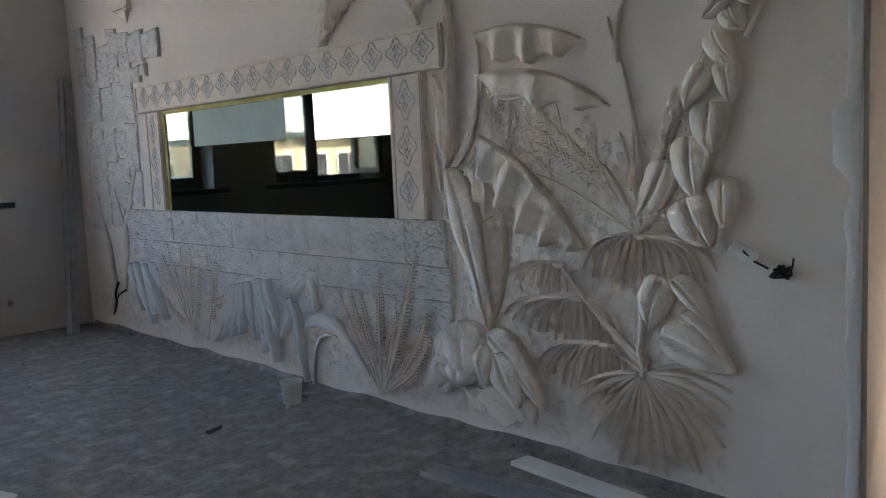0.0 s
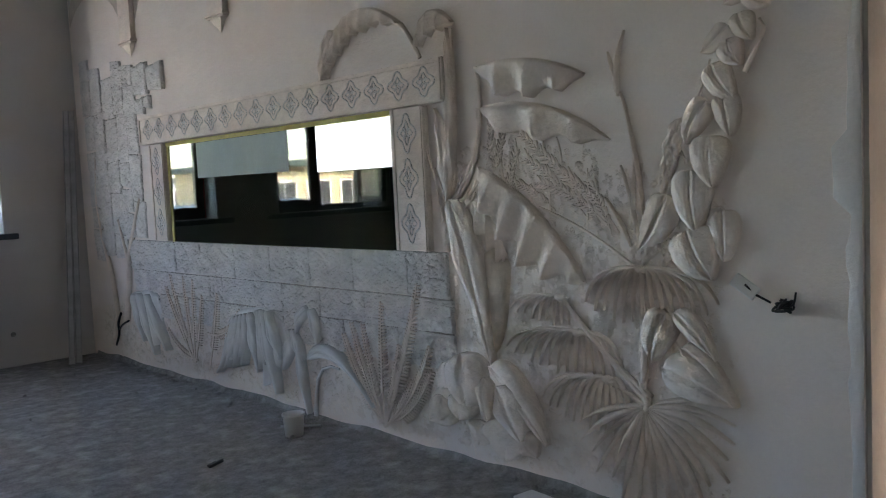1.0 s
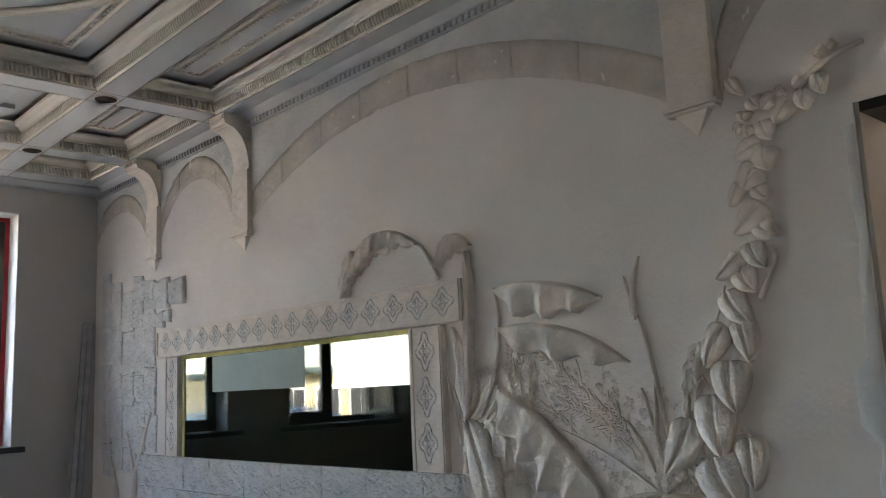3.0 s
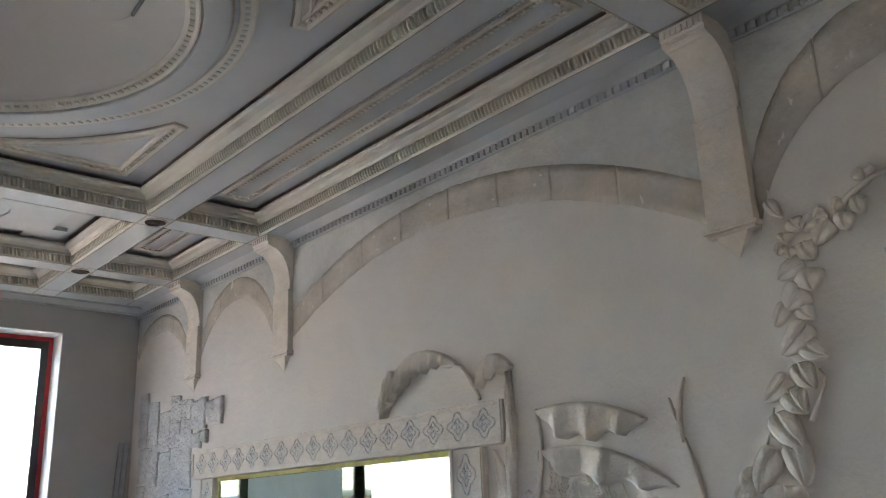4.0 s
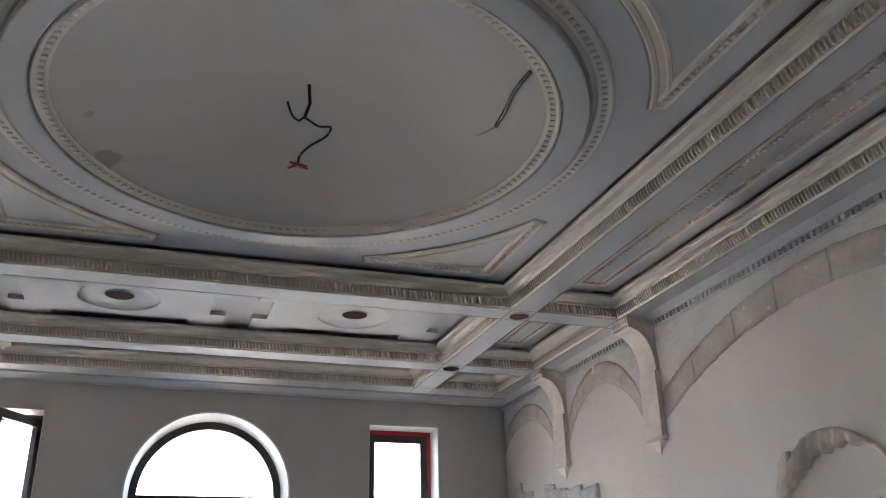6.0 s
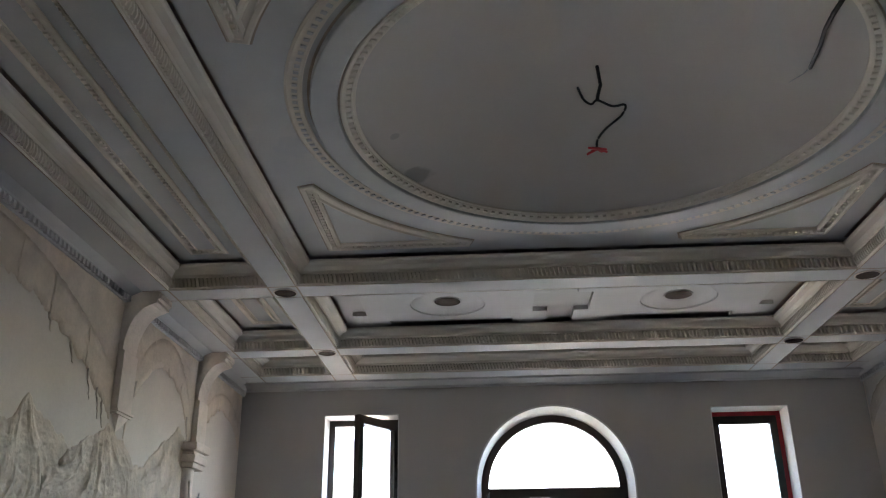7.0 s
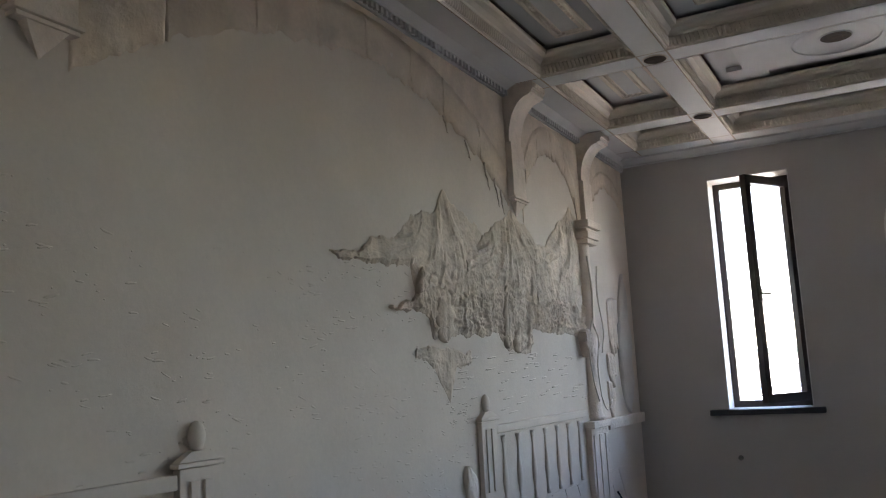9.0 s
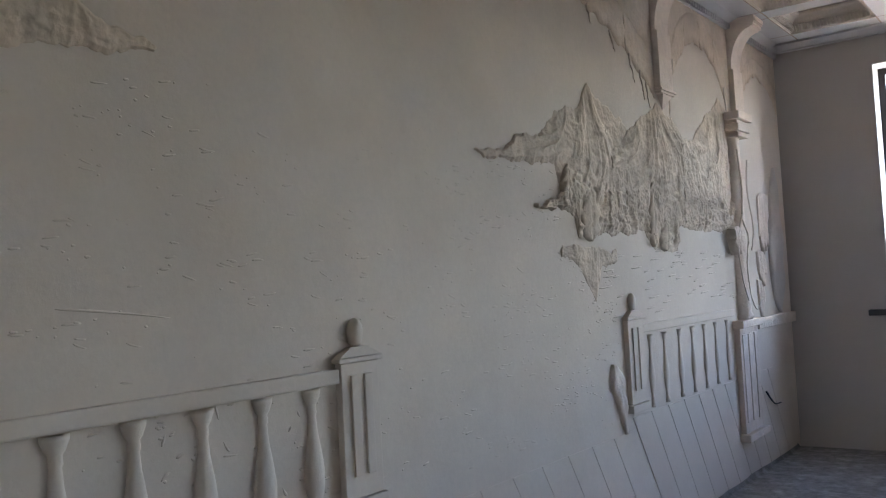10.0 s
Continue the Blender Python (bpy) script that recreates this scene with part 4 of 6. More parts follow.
for p0, p1, bend, r0, r1 in (((3.33, 1.40), (3.10, 2.10), 0.30, 0.016, 0.010), ((3.33, 1.38), (3.10, 1.88), 0.28, 0.016, 0.010), ((3.33, 1.40), (3.10, 1.59), 0.35, 0.015, 0.009), ((3.33, 1.36), (3.14, 1.46), 0.3, 0.012, 0.007),
                             ((3.27, 2.32), (3.345, 1.42), -0.03, 0.010, 0.02), ((3.66, 2.40), (3.52, 2.20), -0.06, 0.016, 0.014), ((3.40, 1.30), (3.52, 1.76), 0.06, 0.008, 0.005), ((3.36, 1.32), (3.44, 1.60), 0.10, 0.007, 0.004), ((3.32, 1.36), (3.20, 1.28), 0.2, 0.007, 0.004), ((3.34, 1.40), (3.24, 1.55), 0.2, 0.007, 0.004), ((3.34, 1.38), (3.37, 1.15), 0.0, 0.012, 0.02)):
    part("stalk", stem(bmesh.new(), "A", bow(p0, p1, bend), r0, r1, 0.012), RELIEF, banana, smooth=True)
bud = part("stump", blade(bmesh.new(), "A", (3.02, 1.18), (3.06, 0.62), 0.10, 0.03, 0.0, "strap", 0.0, 0.0, 1, 0.0), TAN, banana, "raw tan trunk", True)

grass = thing("grass_relief", "fine grass and seed heads scratched in plaster relief", "plant relief")
random.seed(5)


def plume(base, tip, bend, leaf, n):
    bm = bmesh.new()
    pts = bow(base, tip, bend, n)
    stem(bm, "A", pts, 0.004, 0.002, 0.003)
    for i in range(int(n * 0.25), n):
        (u, v), (u2, v2) = pts[i], pts[i + 1]
        t = Vector((u2 - u, v2 - v)).normalized()
        for s in (1, -1):
            ln, w = leaf * (0.6 + 0.7 * random.random()), 0.5 + 0.4 * random.random()
            d = Vector((t.x - t.y * s * w, t.y + t.x * s * w)).normalized() * ln
            blade(bm, "A", (u, v), (u + d.x, v + d.y), ln * 0.12, 0.012, 0.15 * s, "lance", 0, 0, 1, 0.0, 4, 2, True)
    part("seed_head", bm, RELIEF, grass, smooth=True)


for r in (((2.36, 1.30), (2.92, 1.80), 0.10, 0.055, 22), ((2.40, 1.28), (2.80, 1.62), 0.12, 0.05, 20), ((2.30, 1.27), (2.72, 1.50), 0.16, 0.05, 22), ((2.26, 1.26), (2.60, 1.56), 0.12, 0.045, 20),
          ((2.95, 1.40), (2.86, 1.66), 0.05, 0.04, 12), ((3.02, 1.55), (2.94, 1.75), 0.05, 0.04, 10), ((3.05, 1.62), (3.02, 1.80), 0.05, 0.035, 9), ((2.30, 1.24), (2.42, 1.50), 0.1, 0.04, 14), ((2.62, 1.36), (2.86, 1.50), 0.12, 0.04, 14)):
    plume(*r)
for k in range(26):
    u, v = 3.08 - 0.75 * random.random(), 1.36 + 0.36 * random.random()
    v -= (3.08 - u) * 0.25
    part("grass_blade", blade(bmesh.new(), "A", (u, v), (u + 0.05 * (random.random() - 0.2), v + 0.10 + 0.08 * random.random()), 0.005, 0.009, 0.2 * (random.random() - 0.5), "lance", 0, 0, 1, 0, 8, 2, True), RELIEF, grass, smooth=True)
part("twig", stem(bmesh.new(), "A", bow((2.72, 1.38), (2.17, 1.10), -0.08), 0.005, 0.008, 0.005), RELIEF, grass, smooth=True)
reed = thing("reed_relief", "thin reed blades in plaster relief", "plant relief")
for p0, p1, bend, w in (((2.13, 1.34), (2.23, 1.88), 0.05, 0.009), ((2.245, 1.86), (2.20, 2.14), -0.16, 0.013), ((2.24, 1.92), (2.29, 2.06), -0.1, 0.008), ((2.16, 1.22), (2.24, 1.56), 0.06, 0.009), ((2.20, 1.2), (2.33, 1.42), 0.08, 0.008), ((2.19, 1.3), (2.17, 1.60), 0.03, 0.009)):
    part("reed_blade", blade(bmesh.new(), "A", p0, p1, w, 0.022, bend, "strap", 0, 0.002, 3, 0.002, 16, 4, True), RELIEF, reed, smooth=True)

vine = thing("vine_relief", "climbing vine of thick heart-shaped leaves in plaster relief", "plant relief")
V = lambda b, t, h, d=0.05, bend=0.0: part("vine_leaf", blade(bmesh.new(), "A", b, t, h, d * 0.72, bend, "heart", 0.5, 0.006, 1.2, 0.012, 26, 16, veins=0.0008), RELIEF, vine, smooth=True)
# large leaves at the foot, smaller ones up the stem, then those under the bracket
for b, t, h, d, bend in (((1.914, 1.273), (1.796, 1.073), 0.115, 0.07, 0.08), ((2.007, 1.427), (2.145, 1.189), 0.082, 0.05, -0.15), ((1.752, 1.355), (1.743, 1.15), 0.068, 0.05, -0.06),
                         ((1.889, 1.524), (1.863, 1.268), 0.095, 0.065, 0.05), ((1.8, 1.658), (1.785, 1.449), 0.09, 0.06, 0.06), ((1.81, 1.796), (1.904, 1.63), 0.06, 0.05, 0.12),
                         ((1.744, 1.819), (1.709, 1.647), 0.06, 0.05, -0.1), ((1.785, 1.935), (1.685, 1.791), 0.064, 0.05, 0.1), ((1.72, 2.023), (1.66, 1.923), 0.058, 0.045, 0.1)):
    V(b, t, h, d, bend)
for b, t, h, d, bend in (((1.714, 2.079), (1.825, 1.988), 0.046, 0.045, -0.1), ((1.665, 2.118), (1.611, 2.013), 0.052, 0.045, 0.1), ((1.63, 2.205), (1.543, 2.133), 0.048, 0.04, 0.2),
                         ((1.6, 2.272), (1.722, 2.159), 0.06, 0.05, -0.05), ((1.677, 2.366), (1.733, 2.278), 0.036, 0.035, 0), ((1.62, 2.339), (1.57, 2.284), 0.036, 0.035, 0.1),
                         ((1.595, 2.4), (1.666, 2.337), 0.044, 0.04, 0), ((1.6, 2.419), (1.664, 2.332), 0.066, 0.035, 0.1), ((1.564, 2.489), (1.553, 2.394), 0.063, 0.035, 0.1)):
    V(b, t, h, d, bend)
for b, t, h, d, bend in (((1.578, 2.517), (1.69, 2.467), 0.048, 0.035, 0.1), ((1.565, 2.598), (1.532, 2.518), 0.05, 0.035, 0.1), ((1.616, 2.595), (1.618, 2.542), 0.04, 0.035, 0.1),
                         ((1.652, 2.611), (1.672, 2.565), 0.029, 0.035, 0.1), ((1.636, 2.657), (1.632, 2.615), 0.037, 0.035, 0.1), ((1.446, 2.659), (1.508, 2.57), 0.05, 0.035, 0.1),
                         ((1.501, 2.688), (1.552, 2.64), 0.039, 0.035, 0.1), ((1.599, 2.703), (1.562, 2.655), 0.04, 0.035, 0.1), ((1.687, 2.813), (1.634, 2.726), 0.029, 0.035, 0.1)):
    V(b, t, h, d, bend)
for b, t, h, d, bend in (((1.384, 2.678), (1.38, 2.596), 0.042, 0.035, 0.1), ((1.323, 2.726), (1.312, 2.643), 0.035, 0.035, 0.1), ((1.386, 2.733), (1.411, 2.686), 0.029, 0.035, 0.1),
                         ((1.462, 2.707), (1.497, 2.674), 0.029, 0.035, 0.1), ((1.286, 2.811), (1.329, 2.794), 0.029, 0.035, 0.1), ((1.273, 2.824), (1.24, 2.819), 0.022, 0.035, 0.1)):
    V(b, t, h, d, bend)
for pts, r0, r1 in (([(2.03, 1.43), (2.0, 1.52), (1.985, 1.60), (1.95, 1.68), (1.925, 1.74)], 0.012, 0.006), ([(1.99, 1.46), (1.965, 1.56), (1.93, 1.60), (1.91, 1.55)], 0.010, 0.006), ([(1.645, 1.892), (1.607, 1.958), (1.575, 2.02), (1.565, 2.05), (1.584, 2.086)], 0.012, 0.006),
                    ([(1.85, 1.812), (1.82, 1.88), (1.793, 1.96)], 0.007, 0.004), ([(1.80, 1.366), (1.76, 1.372), (1.717, 1.332)], 0.005, 0.004), ([(1.397, 2.7), (1.338, 2.742), (1.246, 2.785), (1.146, 2.799)], 0.016, 0.010)):
    part("vine_stem", stem(bmesh.new(), "A", pts, r0, r1, 0.014), RELIEF, vine, smooth=True)

for b, t, h, bend in (((1.93, 1.74), (2.02, 1.43), 0.034, 0.10), ((1.97, 1.70), (1.985, 1.50), 0.02, -0.15), ((2.05, 1.22), (2.14, 1.115), 0.03, 0.2), ((2.0, 1.24), (2.03, 1.12), 0.025, -0.2)):
    part("dry_leaf", blade(bmesh.new(), "A", b, t, h, 0.022, bend, "lance", 0.5, 0.012, 4.0, 0.012, 20, 8, seed=b[0]), RELIEF, vine, "crumpled dry leaf", True)

palm = thing("fan_palm_relief", "fan palm in white plaster relief with ribbed fronds", "plant relief")


def fan(hub, a0, a1, n, long0, long1, droop, half=0.028, depth=0.035):
    fr = part("frond", blade(bmesh.new(), "A", (hub[0], hub[1] + 0.015), (hub[0], hub[1] - 0.03), 0.018, 0.028, 0, "ovate", 0), RELIEF, palm, smooth=True)
    for k in range(n):
        t = k / (n - 1)
        a = radians(a0 + (a1 - a0) * t)
        ln = long0 + (long1 - long0) * math.sin(math.pi * t) + 0.03 * math.sin(k * 2.7)
        tip = (hub[0] + ln * math.cos(a), hub[1] + ln * math.sin(a))
        side_bow = droop * math.cos(a)
        part("leaflet", blade(bmesh.new(), "A", (hub[0] + 0.02 * math.cos(a), hub[1] + 0.02 * math.sin(a)), tip, half * (0.75 + 0.25 * math.sin(k * 1.9)), depth, side_bow, "lance", 0, 0, 1, 0.004, 12, 4, True), RELIEF, fr, smooth=True)


fan((2.14, 0.495), -20, -188, 17, 0.40, 0.46, 0.16, 0.0185, 0.036)


def drooping_fan(hub, left, right, drop, n, half=0.017, depth=0.032):
    """A fan whose leaflets arch outwards from the hub and then hang."""
    fr = part("frond", blade(bmesh.new(), "A", (hub[0] + 0.04, hub[1] + 0.004), (hub[0] - 0.04, hub[1] + 0.004), 0.016, 0.03, 0.1, "ovate", 0), RELIEF, palm, smooth=True)
    for k in range(n):
        t = k / (n - 1)
        dx = left + (right - left) * t
        far = abs(dx) / max(abs(left), abs(right))
        tip = (hub[0] + dx * 1.02, hub[1] - drop * (1.0 - 0.45 * far ** 2) * (0.93 + 0.07 * math.sin(k * 2.3)))
        via = (hub[0] + dx * 0.85, hub[1] + 0.02 + 0.03 * (1 - far))
        part("leaflet", blade(bmesh.new(), "A", (hub[0] + dx * 0.10, hub[1] + 0.006), tip, half * (0.8 + 0.2 * math.sin(k * 1.7)), depth, 0, "lance", 0, 0, 1, 0.004, 14, 4, True, via=via), RELIEF, fr, smooth=True)


drooping_fan((2.14, 1.10), 0.31, -0.35, 0.27, 14, 0.0105, 0.030)
drooping_fan((2.60, 0.945), 0.33, -0.04, 0.14, 9, 0.0085, 0.020)
drooping_fan((2.50, 0.785), 0.46, -0.24, 0.22, 14, 0.0095, 0.025)
drooping_fan((2.34, 0.585), 0.40, -0.12, 0.28, 12, 0.0105, 0.026)
for p0, p1, bend, r in (((2.12, 0.52), (2.58, 0.94), -0.06, 0.016), ((2.11, 0.54), (2.40, 0.76), -0.05, 0.014), ((2.15, 0.52), (2.14, 0.86), 0.02, 0.012), ((2.14, 0.5), (2.36, 0.57), 0.1, 0.01), ((2.13, 0.5), (2.17, 0.64), 0.0, 0.018)):
    part("stalk", stem(bmesh.new(), "A", bow(p0, p1, bend), r, r * 0.7, 0.014), RELIEF, palm, smooth=True)

broad = thing("broad_leaf_relief", "broad smooth leaves in plaster relief beside the palm", "plant relief")
B = lambda b, t, h, d, bend=0.0, shape="heart": part("leaf", blade(bmesh.new(), "A", b, t, h, d, bend, shape, 0.42, 0.006, 1.5, 0.016, 18, 12, veins=0.0025), RELIEF, broad, smooth=True)
B((2.02, 0.92), (2.09, 0.70), 0.085, 0.05, 0.12)
B((2.03, 0.68), (1.70, 0.56), 0.095, 0.055, -0.1)
B((1.98, 0.93), (1.79, 0.74), 0.05, 0.035, -0.12, "lance")
B((1.95, 0.78), (1.72, 0.58), 0.05, 0.035, -0.15, "lance")
part("stalk", stem(bmesh.new(), "A", bow((2.15, 0.6), (2.15, 0.93), 0.05), 0.016, 0.012, 0.014), RELIEF, broad, smooth=True)

clump = thing("folded_leaf_relief", "heap of thick folded leaves in white plaster relief near the floor", "plant relief")
for b, t, h, d, bend, shape, lift in (((3.35, 0.379), (3.578, 0.193), 0.109, 0.035, -0.1, 'ovate', 0.01), ((3.277, 0.385), (3.301, 0.241), 0.11, 0.05, -0.05, 'ovate', 0.03), ((3.442, 0.355), (3.468, 0.207), 0.085, 0.05, 0, 'ovate', 0.022),
                                      ((3.261, 0.614), (3.239, 0.304), 0.167, 0.06, -0.06, 'ovate', 0.03), ((3.391, 0.541), (3.474, 0.345), 0.084, 0.03, -0.1, 'ovate', 0.008), ((3.079, 0.51), (3.074, 0.276), 0.062, 0.045, 0.04, 'strap', 0.05),
                                      ((3.069, 0.562), (2.702, 0.209), 0.096, 0.05, -0.12, 'lance', 0.02), ((3.008, 0.471), (2.856, 0.203), 0.105, 0.05, -0.05, 'ovate', 0.035), ((3.005, 0.293), (3.004, 0.065), 0.161, 0.03, 0, 'ovate', 0.006),
                                      ((3.171, 0.254), (3.195, 0.111), 0.099, 0.025, -0.05, 'ovate', 0.004), ((2.88, 0.228), (2.785, 0.131), 0.076, 0.035, -0.05, 'ovate', 0.01)):
    part("leaf", blade(bmesh.new(), "A", b, t, h, d, bend, shape, 0.32, 0.008, 1.6, lift, 22, 14, seed=b[0] * 9), RELIEF, clump, smooth=True)

hanging = thing("hanging_leaf_relief", "long hanging white leaves in plaster relief over the stones", "plant relief")
Hh = lambda *a: part("leaf", drape(bmesh.new(), "A", *a), PAPER, hanging, smooth=True)
for a in (((5.40, 0.69), (5.03, 0.60), -0.22, 0.56, 2.6, 0.08, 0.008, 0.02, 0.55, 0.6), ((5.80, 0.54), (5.26, 0.655), -0.26, 0.42, 4.3, 0.10, 0.012, 0.34, 0.5, 1.1), ((5.42, 0.655), (5.20, 0.60), -0.3, 0.42, 2.1, 0.09, 0.02, -0.10, 0.5, 2.0),
          ((7.36, 0.66), (6.95, 0.64), -0.28, 0.47, 2.8, 0.09, 0.008, -0.42, 0.5, 0.4), ((7.58, 0.62), (7.32, 0.67), -0.2, 0.36, 1.6, 0.06, 0.006, -0.35, 0.5, 1.4)):
    Hh(*a)
for b, t, h, bend in (((4.69, 0.735), (4.63, 0.49), 0.05, -0.22), ((4.72, 0.735), (4.86, 0.56), 0.042, 0.25), ((4.95, 0.58), (5.055, 0.285), 0.05, -0.15), ((4.90, 0.585), (4.80, 0.38), 0.042, 0.16), ((4.86, 0.56), (4.775, 0.02), 0.034, 0.04)):
    part("leaf", blade(bmesh.new(), "A", b, t, h, 0.045, bend, "lance", 0.7, 0.008, 2, 0.022, 24, 10), PAPER, hanging, smooth=True)
for b, t, h, bend in (((5.62, 0.62), (5.95, 0.15), 0.034, -0.12), ((5.58, 0.63), (5.83, 0.20), 0.034, -0.10), ((5.53, 0.64), (5.70, 0.22), 0.036, -0.08), ((5.48, 0.65), (5.57, 0.25), 0.036, -0.05), ((5.42, 0.66), (5.34, 0.235), 0.045, 0.05), ((5.26, 0.69), (5.11, 0.11), 0.05, 0.03), ((5.18, 0.69), (5.04, 0.36), 0.045, 0.1), ((5.30, 0.69), (5.24, 0.30), 0.04, 0.0), ((7.30, 0.68), (7.02, 0.165), 0.05, 0.04), ((7.14, 0.68), (6.80, 0.225), 0.05, 0.04), ((7.40, 0.67), (7.22, 0.26), 0.045, 0.06)):
    part("leaf", blade(bmesh.new(), "A", b, t, h, 0.04, bend, "lance", 0.6, 0.008, 2, 0.05, 24, 10), PAPER, hanging, smooth=True)
part("leaf", blade(bmesh.new(), "A", (4.74, 0.40), (4.06, 0.18), 0.045, 0.04, -0.22, "lance", 0.5, 0.004, 2, 0.03, 30, 10, via=(4.47, 0.62)), PAPER, hanging, smooth=True)
part("stalk", stem(bmesh.new(), "A", [(4.72, 0.015), (4.70, 0.16), (4.675, 0.27), (4.61, 0.345), (4.52, 0.372), (4.43, 0.365)], 0.016, 0.008, 0.012), PAPER, hanging, smooth=True)


def frond(owner, base, tip, bend, leaf, n):
    bm = bmesh.new()
    n = int(n * 1.3)
    pts = bow(base, tip, bend, n)
    stem(bm, "A", pts, 0.008, 0.004, 0.036)
    for i in range(int(n * 0.28), n):
        (u, v), (u2, v2) = pts[i], pts[i + 1]
        t = Vector((u2 - u, v2 - v)).normalized()
        ln = 1.1 * leaf * (1 - 0.6 * (i / n) ** 3)
        for s in (1, -1):
            q = Vector((t.x * 0.5 - t.y * s * 0.85, t.y * 0.5 + t.x * s * 0.85)) * ln
            blade(bm, "A", (u, v), (u + q.x, v + q.y), 0.0052, 0.014, -0.06 * s, "lance", 0, 0, 1, 0.026, 3, 2, True, under=0.018)
    part("frond", bm, RELIEF, owner, smooth=True)


def fern(label, rows):
    f = thing("fern_relief", label, "plant relief")
    for r in rows:
        frond(f, *r)


fern("fern clump with feathery fronds in grey plaster relief", (((3.96, 0.08), (3.61, 0.965), 0.06, 0.055, 34), ((3.96, 0.08), (3.53, 0.615), 0.16, 0.055, 24), ((3.95, 0.1), (3.525, 0.48), 0.22, 0.055, 22), ((3.97, 0.1), (3.945, 0.84), -0.02, 0.045, 28),
      ((3.98, 0.1), (4.26, 0.69), -0.07, 0.045, 26), ((3.99, 0.1), (4.345, 0.61), -0.12, 0.05, 26), ((3.99, 0.1), (4.28, 0.46), -0.16, 0.045, 20), ((3.97, 0.08), (3.65, 0.86), 0.05, 0.045, 28),
      ((3.96, 0.08), (3.7, 0.4), 0.12, 0.045, 15), ((3.98, 0.1), (4.145, 0.69), -0.05, 0.04, 24), ((3.97, 0.09), (3.8, 0.6), 0.05, 0.04, 20)))
fern("slender fern stalks in grey plaster relief", (((6.38, 0.18), (6.7, 0.87), -0.08, 0.04, 26), ((6.36, 0.18), (6.47, 0.87), -0.04, 0.04, 26), ((6.35, 0.18), (6.31, 0.85), 0.0, 0.04, 24), ((6.34, 0.18), (6.17, 0.735), 0.06, 0.045, 22),
      ((6.12, 0.14), (5.92, 0.76), 0.05, 0.055, 26), ((6.36, 0.2), (6.8, 0.77), -0.1, 0.04, 22), ((6.11, 0.44), (5.6, 0.665), 0.3, 0.045, 18), ((6.3, 0.2), (6.83, 0.42), -0.2, 0.035, 16)))

def spline(pts, k=5):
    """A rounded path through points."""
    pts = [Vector(p) for p in pts]
    out = []
    for i in range(len(pts) - 1):
        a, b, c, d = pts[max(i - 1, 0)], pts[i], pts[i + 1], pts[min(i + 2, len(pts) - 1)]
        for j in range(k):
            t = j / k
            out.append(0.5 * (2 * b + (c - a) * t + (2 * a - 5 * b + 4 * c - d) * t * t + (3 * b - a - 3 * c + d) * t ** 3))
    return out + [pts[-1]]


# loose electric cables and a dangling plate
cables = thing("wall_cable", "tangle of black cables with a white plate on the wall", "cable")
random.seed(8)
for k in range(4):
    pts = [(XA + 0.005, 1.52, 1.0)] + [(XA - 0.035 + random.uniform(-0.02, 0.02), 1.50 + random.uniform(-0.04, 0.04), 0.995 + random.uniform(-0.03, 0.025)) for i in range(7)]
    part("cable", tube(bmesh.new(), spline(pts), 0.0048, 6), BLACK, cables, smooth=True)
part("cable", tube(bmesh.new(), spline([(XA - 0.03, 1.50, 1.0), (XA - 0.05, 1.455, 1.0), (XA - 0.055, 1.44, 1.05)]), 0.0045, 6), BLACK, cables, smooth=True)
part("cable", tube(bmesh.new(), [(XA - 0.03, 1.55, 1.0), (XA - 0.05, 1.60, 1.03), (XA - 0.06, 1.64, 1.07)], 0.005, 6), BLACK, cables, smooth=True)
part("plate", soft(boxes((-0.012, 0.012, -0.055, 0.055, -0.028, 0.028)), 0.006), PAPER, cables, "white plastic plate").matrix_local = pose(XA - 0.05, 1.645, 1.06, 35, 10, 12)

corner_cable = thing("corner_cable", "short black cable end sticking out of the wall near the corner", "cable")
part("cable", tube(bmesh.new(), spline([on("A", 7.98, 0.14, 0.004), on("A", 7.86, 0.27, 0.02), on("A", 7.84, 0.36, 0.03), on("A", 7.80, 0.46, 0.012)]), 0.011, 7), BLACK, corner_cable, smooth=True)
part("cable", tube(bmesh.new(), spline([on("A", 7.85, 0.30, 0.02), on("A", 7.72, 0.36, 0.04), on("A", 7.60, 0.405, 0.03)]), 0.009, 7), BLACK, corner_cable, smooth=True)

patch = tagged(thing("plaster_patch", "grey strip of fresh filler beside the doorway", "plaster patch"), kind="structure")
bm, rows = bmesh.new(), []
for i in range(41):
    z = 0.05 + 2.45 * i / 40
    w = 0.05 + 0.05 * noise.noise(Vector((z * 1.6, 4, 2))) + 0.02 * noise.noise(Vector((z * 8, 1, 7))) + (0.05 if 1.35 < z < 1.6 else 0)
    rows.append([bm.verts.new(on("A", y, z, d)) for y, d in ((D1 + 0.004, 0.003), (D1 + max(0.02, w), 0.003), (D1 + max(0.025, w + 0.004), -0.002))])
for a, b in zip(rows, rows[1:]):
    for j in range(2):
        bm.faces.new((a[j], a[j + 1], b[j + 1], b[j]))
part("strip", bm, FILLER, patch, smooth=True)

